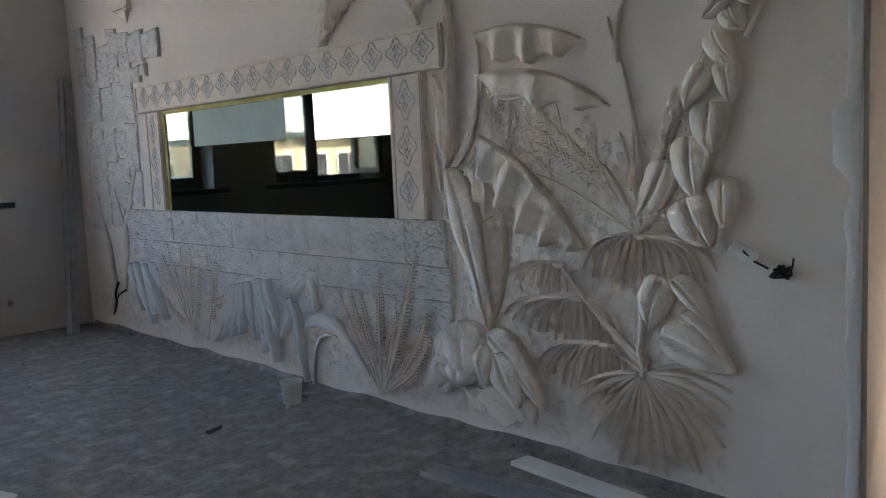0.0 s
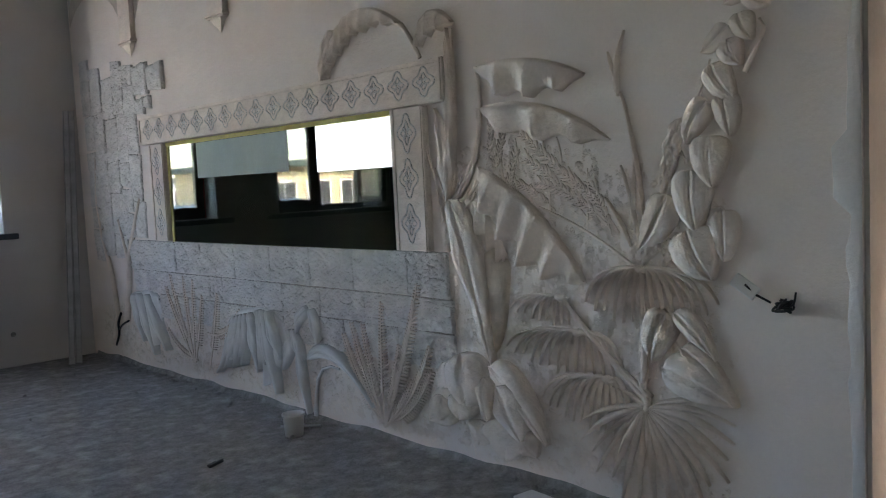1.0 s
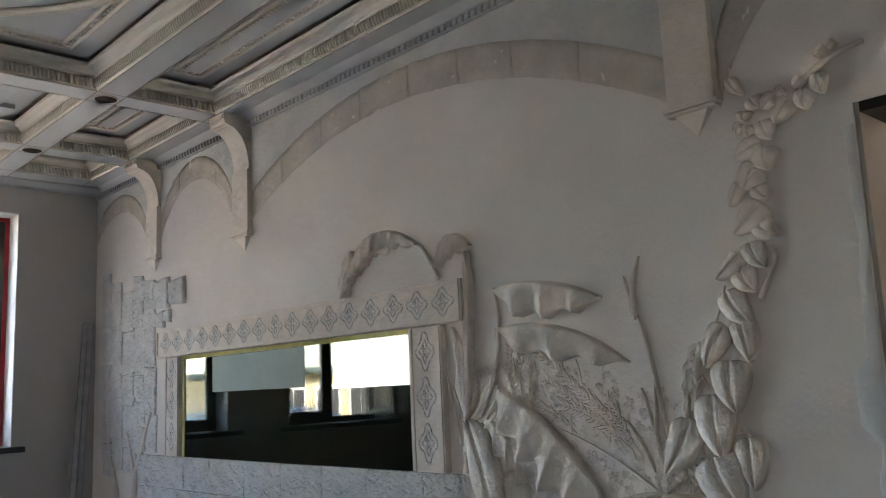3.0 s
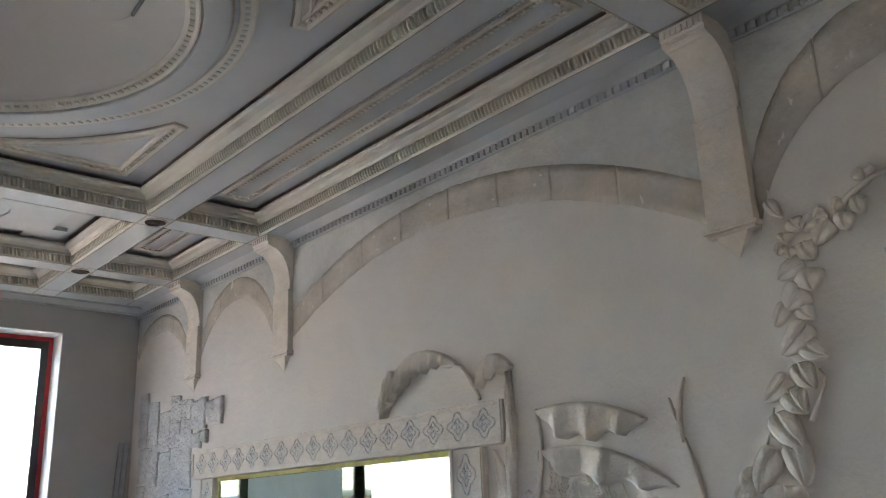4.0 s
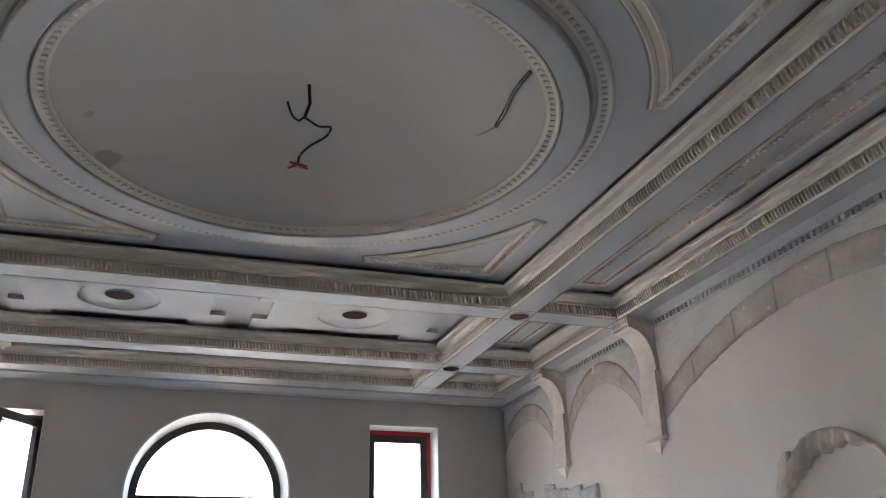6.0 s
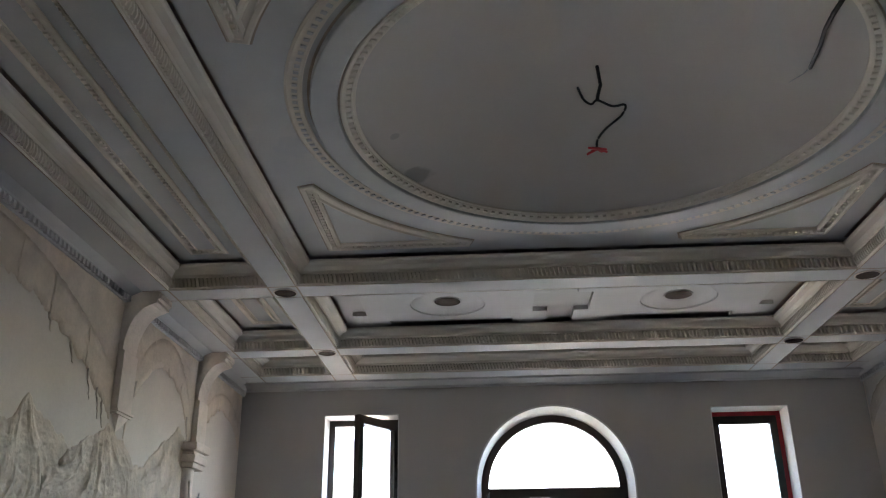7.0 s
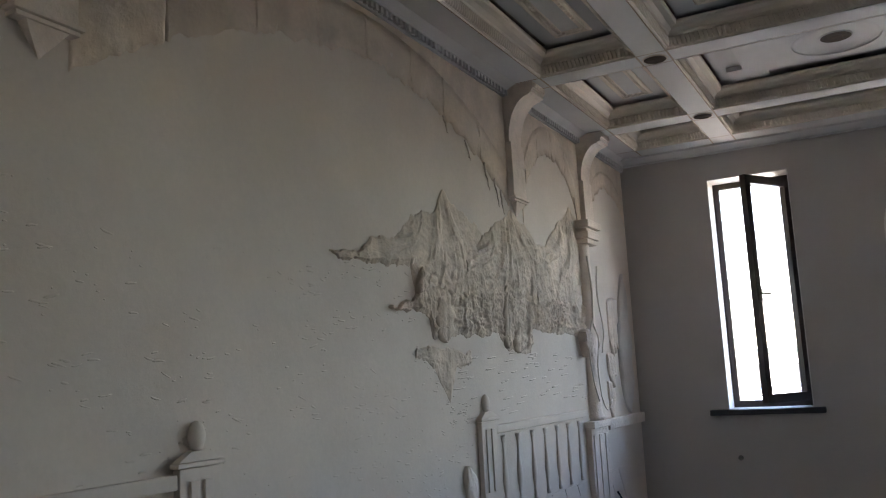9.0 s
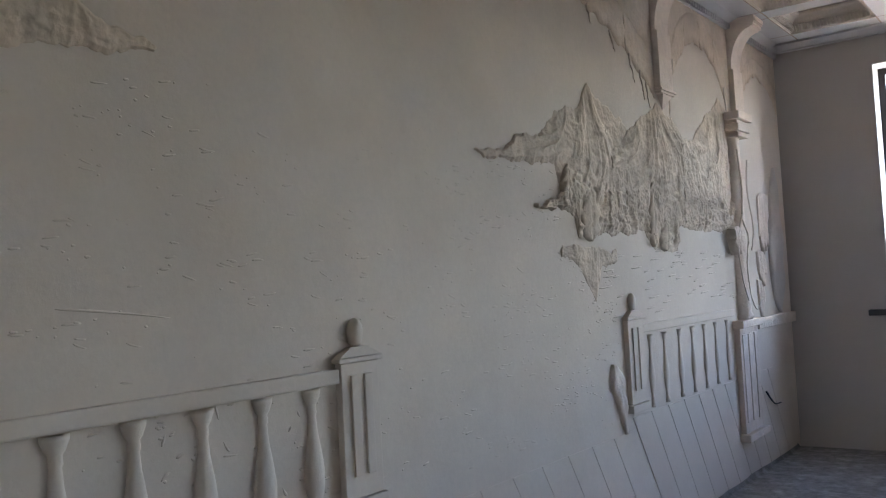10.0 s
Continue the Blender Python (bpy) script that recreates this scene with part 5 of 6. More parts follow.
# ---- west wall: mountains, lake and balustrade ----
def ridge(side, top, low, y0, y1, ny, nz, height, seed, material, name, owner, label="", peak=None):
    """Rock masses as a hackled sheet between a skyline and a shore line; it sinks into the wall outside them."""
    ty, tz = zip(*top)
    ly, lz = zip(*low)
    bm, rows = bmesh.new(), []
    for i in range(ny + 1):
        y = y0 + (y1 - y0) * i / ny
        a, b = float(np.interp(y, ly, lz)), float(np.interp(y, ty, tz))
        a += 0.035 * noise.fractal(Vector((y * 7, 1.5, seed)), 0.8, 2.1, 4)
        b += 0.03 * noise.fractal(Vector((y * 9, 7.5, seed)), 0.8, 2.1, 4)
        b = max(b, a + 0.01)
        row = []
        for j in range(nz + 1):
            t = j / nz
            z = a + (b - a) * t
            q = Vector((y * 5 + 0.6 * noise.noise(Vector((y * 3, z * 3, seed + 9))), z * 1.7, seed))
            rg = 1 - abs(noise.fractal(q, 0.7, 2.2, 5))
            if peak:
                dy, dz = y - peak[0], peak[1] + 0.12 - z
                far = math.hypot(dy, dz)
                rg = 1 - min(1, 1.7 * abs(noise.fractal(Vector((math.atan2(dy, dz) * 2.3 + 0.25 * math.sin(far * 9), far * 1.1, seed)), 0.9, 2.3, 4)))
            fine = noise.fractal(Vector((y * 10, z * 18, seed + 3)), 0.6, 2.1, 4)
            lump = noise.voronoi(Vector((y * 10, z * 17, seed)))[0]
            knob = min(1.0, (lump[1] - lump[0]) * 2.2) - 0.5
            facet = abs(noise.fractal(Vector((y * 4.5 + z * 5, z * 10 - y * 2, seed + 5)), 0.7, 2.1, 4))
            d = height * (0.20 + 1.0 * rg ** 2) + height * 0.5 * facet + height * 0.18 * fine * (1.25 - t) + height * 0.7 * knob * max(0.08, 1 - 1.8 * t)
            d *= min(1, 5 * t + 0.05) * min(1, 6 * (1 - t) + 0.25)
            if i in (0, ny) or j in (0, nz):
                d = -0.008
            row.append(bm.verts.new(on(side, y, z, max(d, -0.008))))
        rows.append(row)
    for r0, r1 in zip(rows, rows[1:]):
        for j in range(nz):
            bm.faces.new((r0[j], r0[j + 1], r1[j + 1], r1[j]))
    return part(name, bm, material, owner, label, True)


mount = thing("mountain_relief", "craggy mountains and wooded shore in raw tan plaster relief", "mountain relief")
ridge("L", ((3.44, 2.262), (3.71, 2.294), (3.83, 2.355), (4.09, 2.417), (4.246, 2.548), (4.51, 2.62), (4.627, 2.76), (4.72, 2.70), (4.93, 2.65), (5.16, 2.55)), ((3.44, 2.25), (3.73, 2.235), (4.21, 2.25), (4.235, 2.16), (4.3, 2.05), (5.16, 2.02)), 3.46, 5.15, 300, 100, 0.014, 2, TAN, "far_peak", mount, peak=(4.62, 2.76))
ridge("L", ((4.86, 2.36), (5.14, 2.53), (5.35, 2.643), (5.627, 2.785), (5.9, 2.69), (6.25, 2.55), (6.3, 2.5)), ((4.86, 2.0), (6.3, 1.98)), 4.88, 6.28, 260, 100, 0.017, 5, TAN, "middle_peak", mount, peak=(5.60, 2.77))
ridge("L", ((6.0, 2.44), (6.25, 2.60), (6.46, 2.735), (6.865, 2.988), (7.077, 2.913)), ((6.0, 1.98), (7.08, 1.96)), 6.02, 7.07, 200, 100, 0.015, 8, TAN, "near_peak", mount, peak=(6.88, 3.0))
ridge("L", ((3.95, 2.02), (4.2, 2.08), (4.4, 2.2), (4.8, 2.16), (5.4, 2.22), (6.0, 2.16), (6.6, 2.2), (7.06, 2.2)), ((3.95, 2.0), (4.40, 1.99), (4.43, 1.88), (4.6, 1.86), (4.74, 1.92), (4.9, 1.885), (5.33, 1.905), (5.42, 1.81), (5.85, 1.78), (5.88, 1.94), (6.25, 1.93), (7.06, 1.94)), 3.97, 7.06, 480, 56, 0.022, 12, TAN, "shore", mount)
for u, v0, v1, w in ((4.56, 1.845, 2.17, 0.11), (5.43, 1.82, 2.24, 0.055), (5.62, 1.79, 2.0, 0.09), (4.30, 2.06, 2.26, 0.05)):
    part("cypress", blade(bmesh.new(), "L", (u, v0), (u + 0.02, v1), w, 0.030, 0.05, "ovate", 0.3, 0.010, 3, 0.006, 22, 12, veins=0.003), TAN, mount, "dark pointed tree", True)
ridge("L", ((4.22, 1.80), (4.5, 1.83), (4.9, 1.79)), ((4.22, 1.76), (4.45, 1.66), (4.6, 1.5), (4.7, 1.68), (4.9, 1.74)), 4.22, 4.9, 110, 40, 0.010, 15, TAN, "reflection", mount, "rough tan patch of mirrored rock")
ridge("L", ((0.9, 2.95), (1.31, 2.62), (1.52, 2.50), (1.69, 2.425), (2.04, 2.372), (2.3, 2.36)), ((0.9, 2.30), (1.31, 2.325), (1.49, 2.345), (1.69, 2.395), (2.04, 2.36), (2.3, 2.355)), 0.92, 1.78, 150, 40, 0.010, 19, TAN, "headland", mount)


streaks = tagged(thing("water_relief", "ripples and sky streaks scratched in the trowelled plaster", "water relief"), kind="stuff")
bm = bmesh.new()
random.seed(33)
for c in range(170):
    cu, cv, tilt = 1.25 + 3.6 * random.random(), 0.85 + 1.5 * random.random() ** 1.2, 0.35 * (random.random() - 0.7)
    for k in range(random.randint(2, 6)):
        u, v = cu + random.gauss(0, 0.09), cv + random.gauss(0, 0.035)
        ln, a = 0.008 + 0.055 * random.random() ** 2, tilt + 0.5 * (random.random() - 0.5)
        blade(bm, "L", (u, v), (u + ln * math.cos(a), v + ln * math.sin(a)), 0.0012 + 0.0024 * random.random(), 0.0018, 0.2 * (random.random() - 0.5), "lance", 0, 0, 1, 0, 4, 2, True)
for c in range(40):
    u, v, a = 1.0 + 1.4 * random.random(), 0.86 + 0.5 * random.random(), 6.28 * random.random()
    ln = 0.01 + 0.035 * random.random()
    blade(bm, "L", (u, v), (u + ln * math.cos(a), v + ln * math.sin(a)), 0.002 + 0.003 * random.random(), 0.003, 0.3 * (random.random() - 0.5), "lance", 0, 0, 1, 0, 5, 2, True)
blade(bm, "L", (1.43, 1.632), (1.79, 1.587), 0.0025, 0.005, 0.02, "lance", 0, 0, 1, 0, 10, 2, True)
for k in range(60):
    u, v = 4.6 + 2.4 * random.random(), 1.40 + 0.40 * random.random()
    ln = 0.05 + 0.12 * random.random()
    blade(bm, "L", (u, v), (u + ln, v + 0.01), 0.003, 0.008, 0.08 * (random.random() - 0.5), "lance", 0, 0, 1, 0, 5, 2, True)
part("ripples", bm, STROKED, streaks, smooth=True)


def slab_l(y0, y1, z0, z1, d, w=0.004):
    return soft(boxes((XL - 0.004, XL + d, y0, y1, z0, z1)), w)


BAL = ((0.030, 0.0), (0.030, 0.03), (0.022, 0.035), (0.026, 0.055), (0.018, 0.07), (0.024, 0.09), (0.040, 0.15), (0.042, 0.19), (0.034, 0.25), (0.020, 0.33), (0.016, 0.38), (0.020, 0.385), (0.018, 0.41), (0.026, 0.42), (0.036, 0.445), (0.038, 0.46))


def balustrade(label, y0, y1, rail_z, posts, at, wide, foot, tall):
    b = thing("balustrade_relief", label, "balustrade relief")
    part("rail", slab_l(y0, y1, rail_z, rail_z + 0.055, 0.026, 0.008), STROKED, b)
    for py, w, z0 in posts:
        p = part("post", slab_l(py - w, py + w, z0, 1.375, 0.030), STROKED, b)
        part("post_cap", slab_l(py - w - 0.018, py + w + 0.018, 1.377, 1.395, 0.042, 0.006), STROKED, p)
        bm = bmesh.new()
        low, high = [[bm.verts.new(on("L", py + e * r, z, d)) for e, d in ((-1, -0.004), (1, -0.004), (1, dd), (-1, dd))] for r, z, dd in ((w + 0.012, 1.397, 0.038), (w * 0.42, 1.432, 0.030))]
        bm.faces.new(high)
        for j in range(4):
            bm.faces.new((low[j], low[(j + 1) % 4], high[(j + 1) % 4], high[j]))
        part("cap_slope", bm, STROKED, p)
        for y in (py - w * 0.55, py + w * 0.15):
            part("panel_strip", slab_l(y, y + w * 0.42, z0 + 0.08, 1.33, 0.038, 0.003), STROKED, p)
        part("post_base", slab_l(py - w - 0.015, py + w + 0.015, z0 - 0.05, z0 - 0.002, 0.042, 0.005), STROKED, p)
        part("finial", lathe(bmesh.new(), ((0.020, 0), (0.030, 0.010), (0.039, 0.036), (0.040, 0.056), (0.034, 0.080), (0.022, 0.096), (0.006, 0.104)), (XL + 0.010, py, 1.434), 18, (0.6, 1)), STROKED, p, "egg-shaped finial", True)
    for y in at:
        part("baluster", lathe(bmesh.new(), [(r * wide, foot + z * tall / 0.46) for r, z in BAL], (XL + 0.002, y, 0), 18, (0.5, 1)), STROKED, b, smooth=True)


balustrade("plaster relief balustrade with turned balusters and a finial post", 0.2, 2.482, 1.305, ((2.588, 0.102, 0.88),), (0.23, 0.47, 0.71, 0.95, 1.18, 1.415, 1.65, 1.89, 2.13, 2.355), 1.15, 0.80, 0.50)
balustrade("slender plaster relief balustrade beside the column", 5.155, 6.86, 1.29, ((5.04, 0.11, 0.88),), (5.29, 5.52, 5.775, 6.01, 6.245, 6.48, 6.73), 0.85, 0.82, 0.45)

deck = thing("deck_relief", "slanting plank deck in low plaster relief along the wall", "deck relief")
for k in range(26):
    y = 1.2 + 0.27 * k
    z1 = 0.725 if y < 4.75 else 0.80
    bm = bmesh.new()
    z0, sh = 0.03, 0.62
    q = [(y + sh * (z1 - z0), z0), (y + 0.262 + sh * (z1 - z0), z0), (y + 0.262, z1), (y, z1)]
    if q[1][0] > YB - 0.02:
        continue
    f, b = [bm.verts.new(on("L", u, v, 0.004)) for u, v in q], [bm.verts.new(on("L", u, v, -0.004)) for u, v in q]
    bm.faces.new(f)
    for j in range(4):
        bm.faces.new((f[j], f[(j + 1) % 4], b[(j + 1) % 4], b[j]))
    part("plank", bm, STROKED, deck)
part("rock", blade(bmesh.new(), "L", (4.74, 1.14), (4.86, 0.72), 0.07, 0.025, 0.1, "lance", 0.2, 0.01, 3, 0.004), RELIEF, deck, smooth=True)

column = thing("column_relief", "white plaster relief column on a panelled pedestal", "column relief")
part("shaft", lathe(bmesh.new(), [(0.115, 1.25), (0.125, 1.28), (0.105, 1.31), (0.10, 2.0), (0.092, 2.68), (0.10, 2.70)], (XL + 0.005, 7.13, 0), 24, (0.6, 1)), RELIEF, column, smooth=True)
for z0, z1, w, d in ((2.70, 2.74, 0.13, 0.10), (2.742, 2.80, 0.15, 0.115), (2.802, 2.83, 0.135, 0.10), (2.832, 2.895, 0.17, 0.13)):
    part("capital", slab_l(7.14 - w, 7.14 + w, z0, z1, d, 0.01), RELIEF, column)
ped = part("pedestal", slab_l(6.90, 7.35, 0.38, 1.19, 0.045), RELIEF, column)
part("pedestal_cap", slab_l(6.87, 7.38, 1.192, 1.25, 0.085, 0.008), RELIEF, ped)
part("pedestal_base", slab_l(6.87, 7.38, 0.32, 0.378, 0.085, 0.008), RELIEF, ped)
for y in (6.94, 7.08, 7.23):
    part("panel_strip", slab_l(y, y + 0.08, 0.46, 1.14, 0.053), RELIEF, ped)
part("rail", slab_l(7.39, 8.5, 1.15, 1.24, 0.05, 0.006), RELIEF, column)

creeper = thing("creeper_relief", "creeper stems and hanging blossoms in plaster relief round the column", "plant relief")
for pts in ([(7.05, 2.6), (7.12, 2.3), (7.08, 2.05), (7.2, 1.9), (7.12, 1.7), (7.16, 1.45), (7.3, 1.32), (7.45, 1.4)], [(7.1, 2.1), (6.98, 1.95), (6.93, 1.8), (7.0, 1.55), (7.1, 1.4)], [(7.45, 2.55), (7.40, 2.3), (7.5, 2.0), (7.42, 1.8)], [(7.55, 0.62), (7.75, 0.5), (7.95, 0.48)]):
    part("creeper_stem", stem(bmesh.new(), "L", [(q.x, q.y) for q in spline([(u, v, 0) for u, v in pts], 4)], 0.009, 0.005, 0.068 if pts[0][0] < 7.3 else 0.02), STROKED if pts[0][1] > 1 else BLACK, creeper, smooth=True)
for a in (((6.98, 1.98), (6.86, 1.96), -0.2, 0.22, 2.0, 0.045, 0.06, 0.1, 0.3, 0.3), ((7.70, 2.25), (7.98, 2.28), 0.2, 0.55, 4.0, 0.04, 0.004, 0.0, 0.7, 0.9), ((7.58, 1.78), (7.80, 1.76), 0.2, 0.30, 2.4, 0.05, 0.006, 0.05, 0.5, 0.2), ((7.55, 1.55), (7.72, 1.5), 0.2, 0.34, 2.0, 0.04, 0.004, 0.0, 0.5, 0.6)):
    part("blossom", drape(bmesh.new(), "L", *a), RELIEF, creeper, smooth=True)
part("mound", blade(bmesh.new(), "L", (8.15, 1.25), (8.22, 2.55), 0.20, 0.04, 0.05, "ovate", 0, 0.01, 3, 0.004, 20, 10), ROUGH, creeper, smooth=True)

# ---- ceiling fittings ----
def downlight(x, y, z, r):
    d = thing("downlight_recess", "round brown unlit spotlight recess in the ceiling", "downlight", "downlights", (x, y, z))
    part("rim", lathe(bmesh.new(), ((r, 0.0), (r + 0.006, -0.004), (r + 0.004, -0.007), (r - 0.006, -0.007)), (0, 0, 0), 28), WHITE if r > 0.085 else MOULD, d, smooth=False)
    for k, rr in enumerate((r - 0.004, r * 0.72, r * 0.42)):
        part("ring", lathe(bmesh.new(), ((rr, -0.0085 - 0.002 * k), (rr * 0.92, -0.0105 - 0.002 * k), (rr * 0.8, -0.009 - 0.002 * k)), (0, 0, 0), 28), BROWN, d)
    return d


first = downlight(2.18, 1.895, ZS, 0.078)
for x in (-1.72, 2.18):
    for y in (0.355, 1.895, 5.743, 7.288):
        if (x, y) != (2.18, 1.895):
            copy_thing(first, pose(x, y, ZS))
for s in (-1, 1):
    downlight(CX + s * 0.885, 6.57, ZP + 0.010, 0.105)

wire = thing("hanging_wire", "black cable hanging from the dome with a red connector", "cable")
part("cable", tube(bmesh.new(), [(0.235, 3.82, 4.10), (0.245, 3.83, 4.0), (0.225, 3.82, 3.93), (0.22, 3.81, 3.90)], 0.009, 7), BLACK, wire, smooth=True)
part("cable", tube(bmesh.new(), spline([(0.13, 3.80, 3.97), (0.155, 3.80, 3.90), (0.19, 3.81, 3.88), (0.22, 3.81, 3.90), (0.29, 3.82, 3.87), (0.35, 3.82, 3.875), (0.33, 3.82, 3.82), (0.25, 3.82, 3.75), (0.205, 3.82, 3.69), (0.20, 3.82, 3.64)]), 0.006, 7), BLACK, wire, smooth=True)
for a in (-40, 15, 60, 150, 200):
    part("connector", tube(bmesh.new(), [(0.20, 3.82, 3.645), (0.20 + 0.05 * math.cos(radians(a)), 3.82 + 0.03 * math.sin(radians(a * 2)), 3.63 + 0.012 * math.sin(radians(a)))], [0.008, 0.005], 6), RED, wire, "red connector tip", True)
strand = thing("loose_cable", "short loose black cable end under the dome", "cable")
part("cable", tube(bmesh.new(), [(1.088, 3.06, 3.849), (1.102, 3.19, 3.878), (1.118, 3.321, 3.899), (1.146, 3.462, 3.912), (1.166, 3.648, 3.924)], 0.010, 7), BLACK, strand, smooth=True)
part("tail", tube(bmesh.new(), [(1.166, 3.648, 3.924), (1.153, 3.709, 3.931), (1.119, 3.795, 3.945)], [0.004, 0.003, 0.002], 6), GALV, strand, smooth=True)

def foot(side, seed):
    """A rough smear of mortar where wall and floor meet."""
    bm, rows = bmesh.new(), []
    for i in range(260):
        y = 1.25 + 7.2 * i / 259
        h, d = 0.035 + 0.03 * noise.noise(Vector((y * 3, seed, 0))), 0.03 + 0.025 * noise.noise(Vector((y * 4, seed, 5)))
        rows.append([bm.verts.new(on(side, y, z, e)) for z, e in ((max(0.012, h), -0.002), (max(0.008, h * 0.6), 0.008 + 0.004 * noise.noise(Vector((y * 20, seed, 9)))), (0.006, max(0.01, d * 0.6)), (-0.002, max(0.015, d)))])
    for a, b in zip(rows, rows[1:]):
        for j in range(3):
            bm.faces.new((a[j], a[j + 1], b[j + 1], b[j]))
    link("trim_mortar", bm, CONCRETE, label="rough smear of grey mortar along the wall foot", smooth=True, kind="structure")


foot("A", 1.3)
foot("L", 7.7)

# ---- loose things on the floor ----
bucket = thing("bucket", "small white plaster-stained plastic bucket on the floor", "bucket", at=(2.87, 4.50, 0.0))
part("body", lathe(bmesh.new(), ((0.055, 0.0), (0.066, 0.125), (0.072, 0.127), (0.072, 0.14), (0.064, 0.14), (0.052, 0.02)), (0, 0, 0), 24), PAPER, bucket, smooth=True)
part("handle", tube(bmesh.new(), [(0.072 * math.cos(a), 0.072 * math.sin(a), 0.13 - 0.05 * abs(math.sin(a))) for a in np.linspace(0, math.pi, 12)], 0.003, 6), GALV, bucket, smooth=True)
for p, q, label in (((2.76, 4.40, 0.012), (3.02, 4.62, 0.012), "thin dark stick lying on the floor"), ((2.90, 4.70, 0.012), (3.07, 4.50, 0.014), "thin grey stick lying on the floor")):
    link("stick", tube(bmesh.new(), [p, Vector(p).lerp(Vector(q), 0.5), q], 0.009, 7), GALV, label=label)["category"] = "stick"


def profile_bar(name, label, cat, p, q, w, h, material):
    """A channel section from p to q."""
    p, q = Vector(p), Vector(q)
    d = q - p
    ln = d.length
    bm = boxes((-w / 2, w / 2, 0, ln, 0, 0.003), (-w / 2, -w / 2 + 0.003, 0, ln, 0.0031, h), (w / 2 - 0.003, w / 2, 0, ln, 0.0031, h))
    ob = link(name, bm, material, label=label)
    ob["category"] = cat
    y = d.normalized()
    x = y.cross(Vector((0, 0, 1))).normalized()
    ob.matrix_world = Matrix.Translation(p) @ Matrix((x, y, x.cross(y))).transposed().to_4x4()
    return ob


profile_bar("metal_profile", "galvanised drywall profile lying on the floor", "metal profile", (2.64, 2.98, 0.002), (2.86, 1.70, 0.002), 0.06, 0.027, GALV)
profile_bar("metal_profile", "second galvanised drywall profile lying alongside", "metal profile", (2.58, 2.96, 0.002), (2.72, 1.72, 0.002), 0.05, 0.027, GALV)
profile_bar("metal_profile", "long grey metal profile leaning in the corner", "metal profile", (2.83, 8.12, 0.003), (3.08, 8.46, 2.36), 0.05, 0.03, GALV)
profile_bar("metal_profile", "grey metal profile leaning beside another one", "metal profile", (2.90, 8.14, 0.003), (3.13, 8.46, 2.36), 0.05, 0.03, GALV)
plank = link("board", soft(boxes((-0.06, 0.06, 0, 0.95, 0, 0.022)), 0.004), PAPER, label="narrow white offcut board lying beside the wall")
plank["category"] = "board"
plank.matrix_world = pose(2.99, 2.72, 0.001, 0, 0, 175)
for x, y, s, a, m, label, cat in ((1.02, 4.25, 0.13, 20, PAPER, "white offcut of board on the floor", "board"), (-1.55, 7.35, 0.16, 35, PAPER, "pale offcut of board near the window wall", "board")):
    o = link("board_offcut", soft(boxes((-s, s, -s * 0.6, s * 0.6, 0, 0.012)), 0.003), m, label=label)
    o["category"] = cat
    o.matrix_world = pose(x, y, 0.001, 0, 0, a)
o = link("pliers", soft(boxes((-0.06, 0.06, -0.012, 0.004, 0, 0.018), (-0.05, 0.02, 0.006, 0.02, 0, 0.016)), 0.004), BLACK, label="small black tool lying on the floor")
o["category"] = "tool"
o.matrix_world = pose(2.26, 4.37, 0.001, 0, 0, 25)
crumbs = bmesh.new()
random.seed(3)
for k in range(420):
    near_wall = random.random() < 0.6
    x = XA - 0.02 - abs(random.gauss(0, 0.10)) if near_wall else random.uniform(XL + 0.1, XA - 0.1)
    y, s = random.uniform(0.5, YB - 0.1), 0.004 + 0.012 * random.random() ** 3
    bmesh.ops.create_icosphere(crumbs, subdivisions=1, radius=s, matrix=Matrix.Translation((x, y, s * 0.5)) @ Euler((k, k * 2.0, 0)).to_matrix().to_4x4() @ Matrix.Diagonal((1.3, 0.8, 0.7, 1)))
tagged(link("plaster_crumbs", crumbs, CONCRETE, label="scattered plaster crumbs along the wall foot"), category="debris", kind="stuff")
for x, z in ((2.46, 0.30), (-1.9, 0.80)):
    b = thing("wall_socket", "small grey cable box in the plaster wall", "socket", at=(x, YB, z))
    part("box", lathe(bmesh.new(), ((0.022, -0.002), (0.024, 0.006), (0.018, 0.008)), (0, 0, 0), 18), CONCRETE, b).matrix_local = Matrix.Rotation(radians(90), 4, "X")

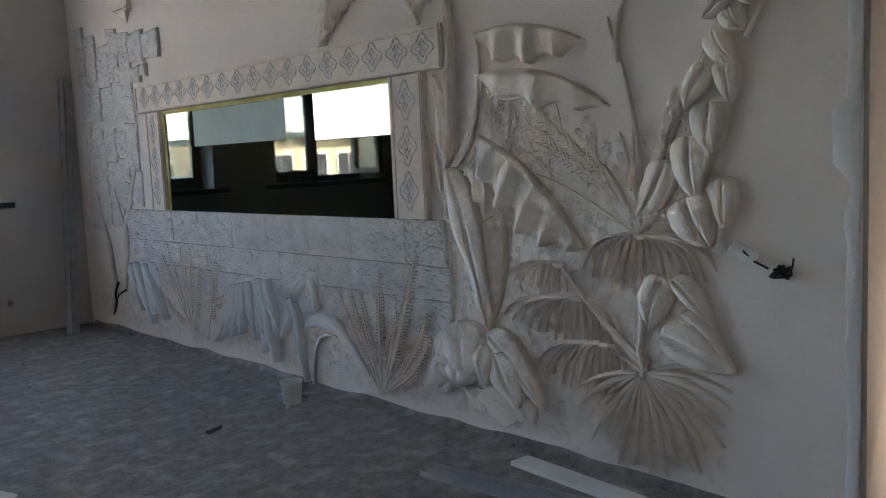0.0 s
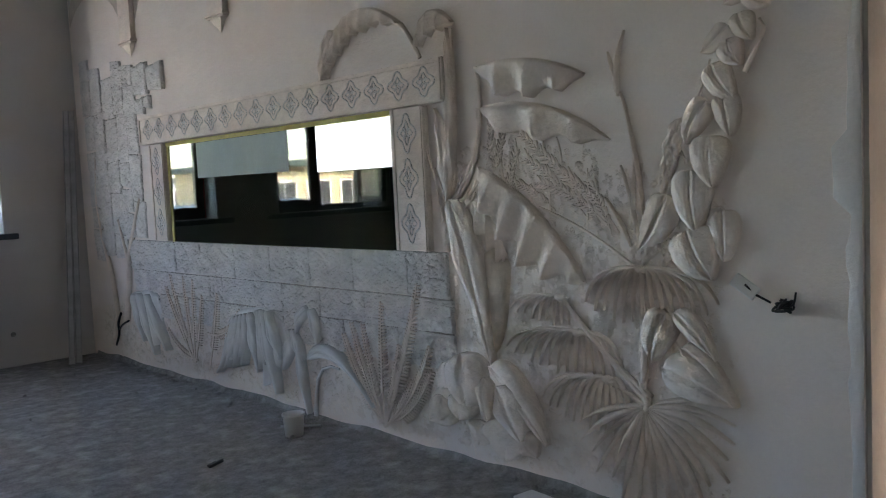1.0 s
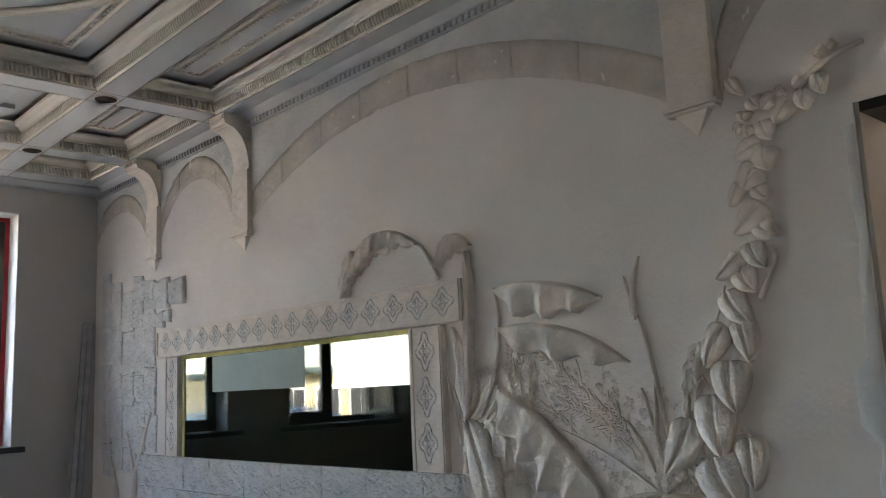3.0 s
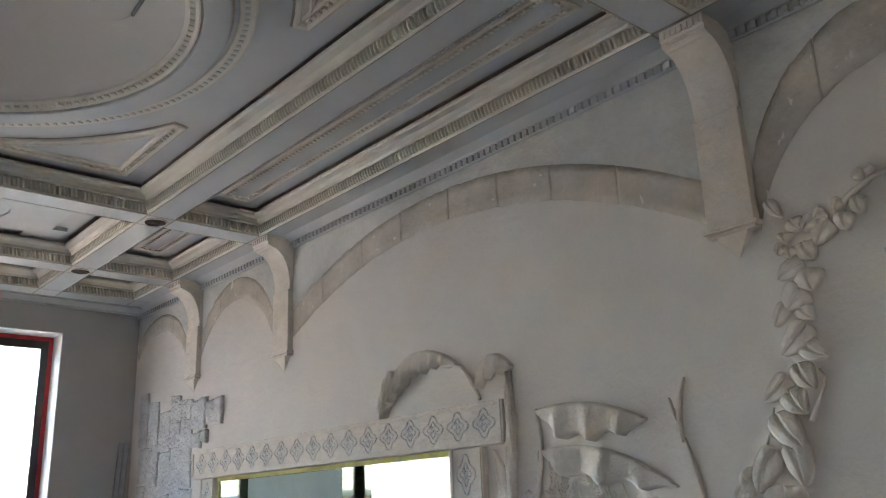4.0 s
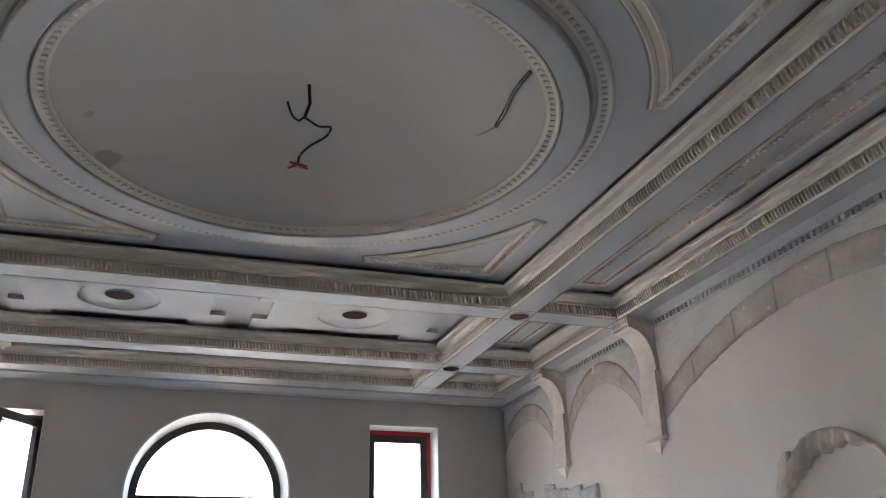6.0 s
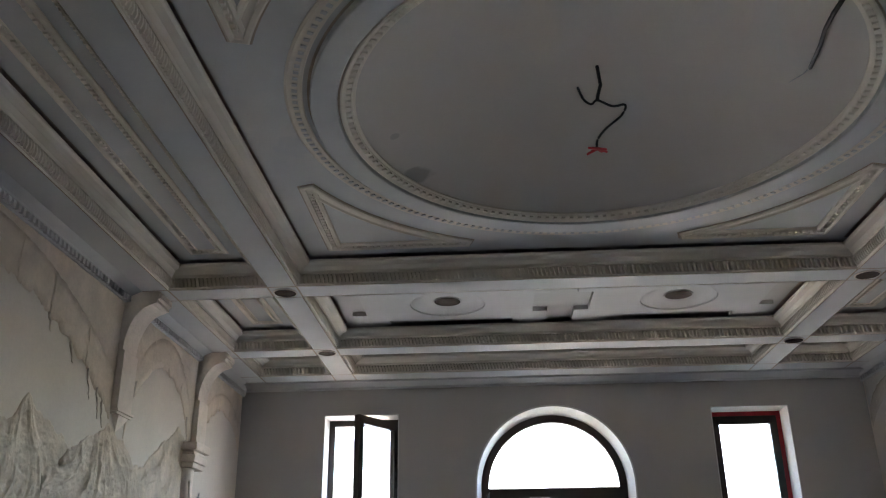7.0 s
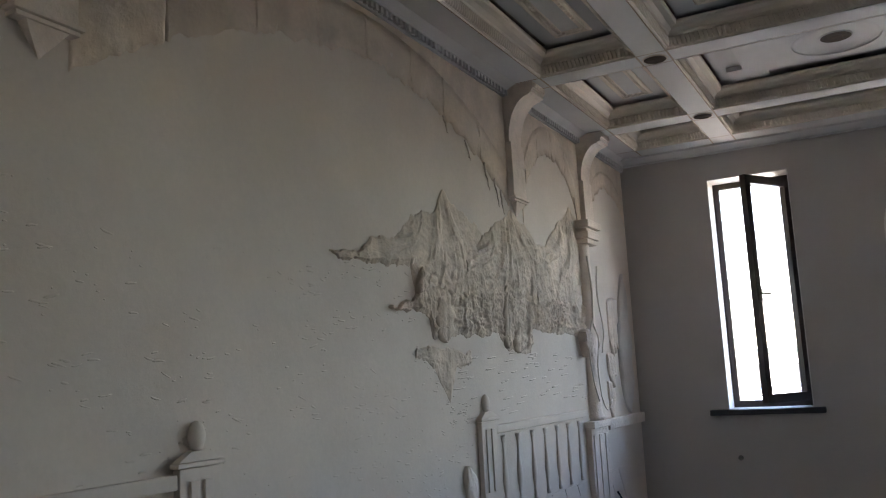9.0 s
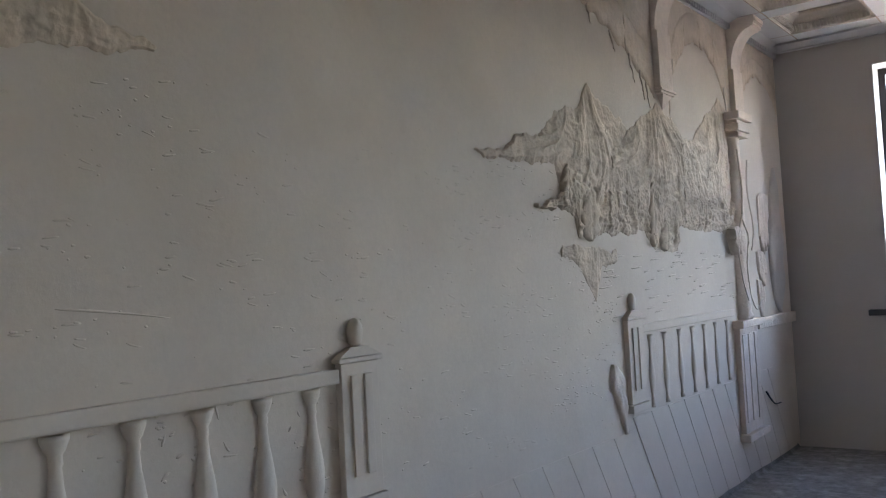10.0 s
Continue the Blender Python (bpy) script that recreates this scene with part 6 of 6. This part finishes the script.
# ---- neighbours outside the windows ----
def far_block(label, x0, x1, y0, y1, z1, wall, cols, rows, z_first, roof):
    h = thing("neighbour_house", label, "house")
    part("wall", boxes((x0, x1, y0, y1, -3.5, z1)), wall, h)
    part("roof", soft(boxes((x0 - 0.3, x1 + 0.3, y0 - 0.3, y1 + 0.3, z1 + 0.004, z1 + 0.25)), 0.03), roof, h)
    for i in range(cols):
        for j in range(rows):
            x, z = x0 + (i + 0.5) * (x1 - x0) / cols, z_first + 2.4 * j
            w = part("window", boxes((x - 0.55, x + 0.55, y0 - 0.06, y0 - 0.004, z, z + 1.3)), PAPER, h, "white window frame")
            part("pane", boxes((x - 0.47, x - 0.02, y0 - 0.08, y0 - 0.062, z + 0.08, z + 1.22), (x + 0.02, x + 0.47, y0 - 0.08, y0 - 0.062, z + 0.08, z + 1.22)), SILL, w)


far_block("ochre rendered house with rows of windows beyond the yard", -24, -10.2, 27, 34, 2.3, OCHRE, 9, 2, -1.9, ROOFPALE)
far_block("pale rendered house beyond the yard", -17, 3, 37, 44, 2.0, PAPER, 10, 2, -2.0, ROOFPALE)


def tiled_roof(label, x0, x1, y0, y1, z0, z1, wall, roof):
    h = thing("neighbour_roof", label, "house")
    part("wall", boxes((x0 + 0.3, x1 - 0.3, y0 + 0.3, y1 - 0.3, -3.5, z0 - 0.02)), wall, h)
    n, bm = 60, bmesh.new()
    for k in range(10):
        t0, t1 = k / 10, (k + 1) / 10
        prev = None
        for i in range(n * 2 + 1):
            x = x0 + (x1 - x0) * i / (2 * n)
            w = 0.03 * math.cos(i * math.pi / 2 * 1.0)
            a = bm.verts.new((x, y0 + (y1 - y0) * t0, z0 + (z1 - z0) * t0 + 0.05 + w))
            b = bm.verts.new((x, y0 + (y1 - y0) * t1, z0 + (z1 - z0) * t1 + w))
            if prev:
                bm.faces.new((prev[0], a, b, prev[1]))
            prev = (a, b)
    part("roof", bm, roof, h)


tiled_roof("low house with a dull teal wavy tiled roof below the windows", -0.4, 8.0, 13.0, 19.0, 0.3, 1.15, PAPER, ROOFPALE)
tiled_roof("low house with a blue sheet roof below the windows", -7.5, -0.6, 15.0, 21.0, 0.2, 1.2, PAPER, ROOFBLUE)
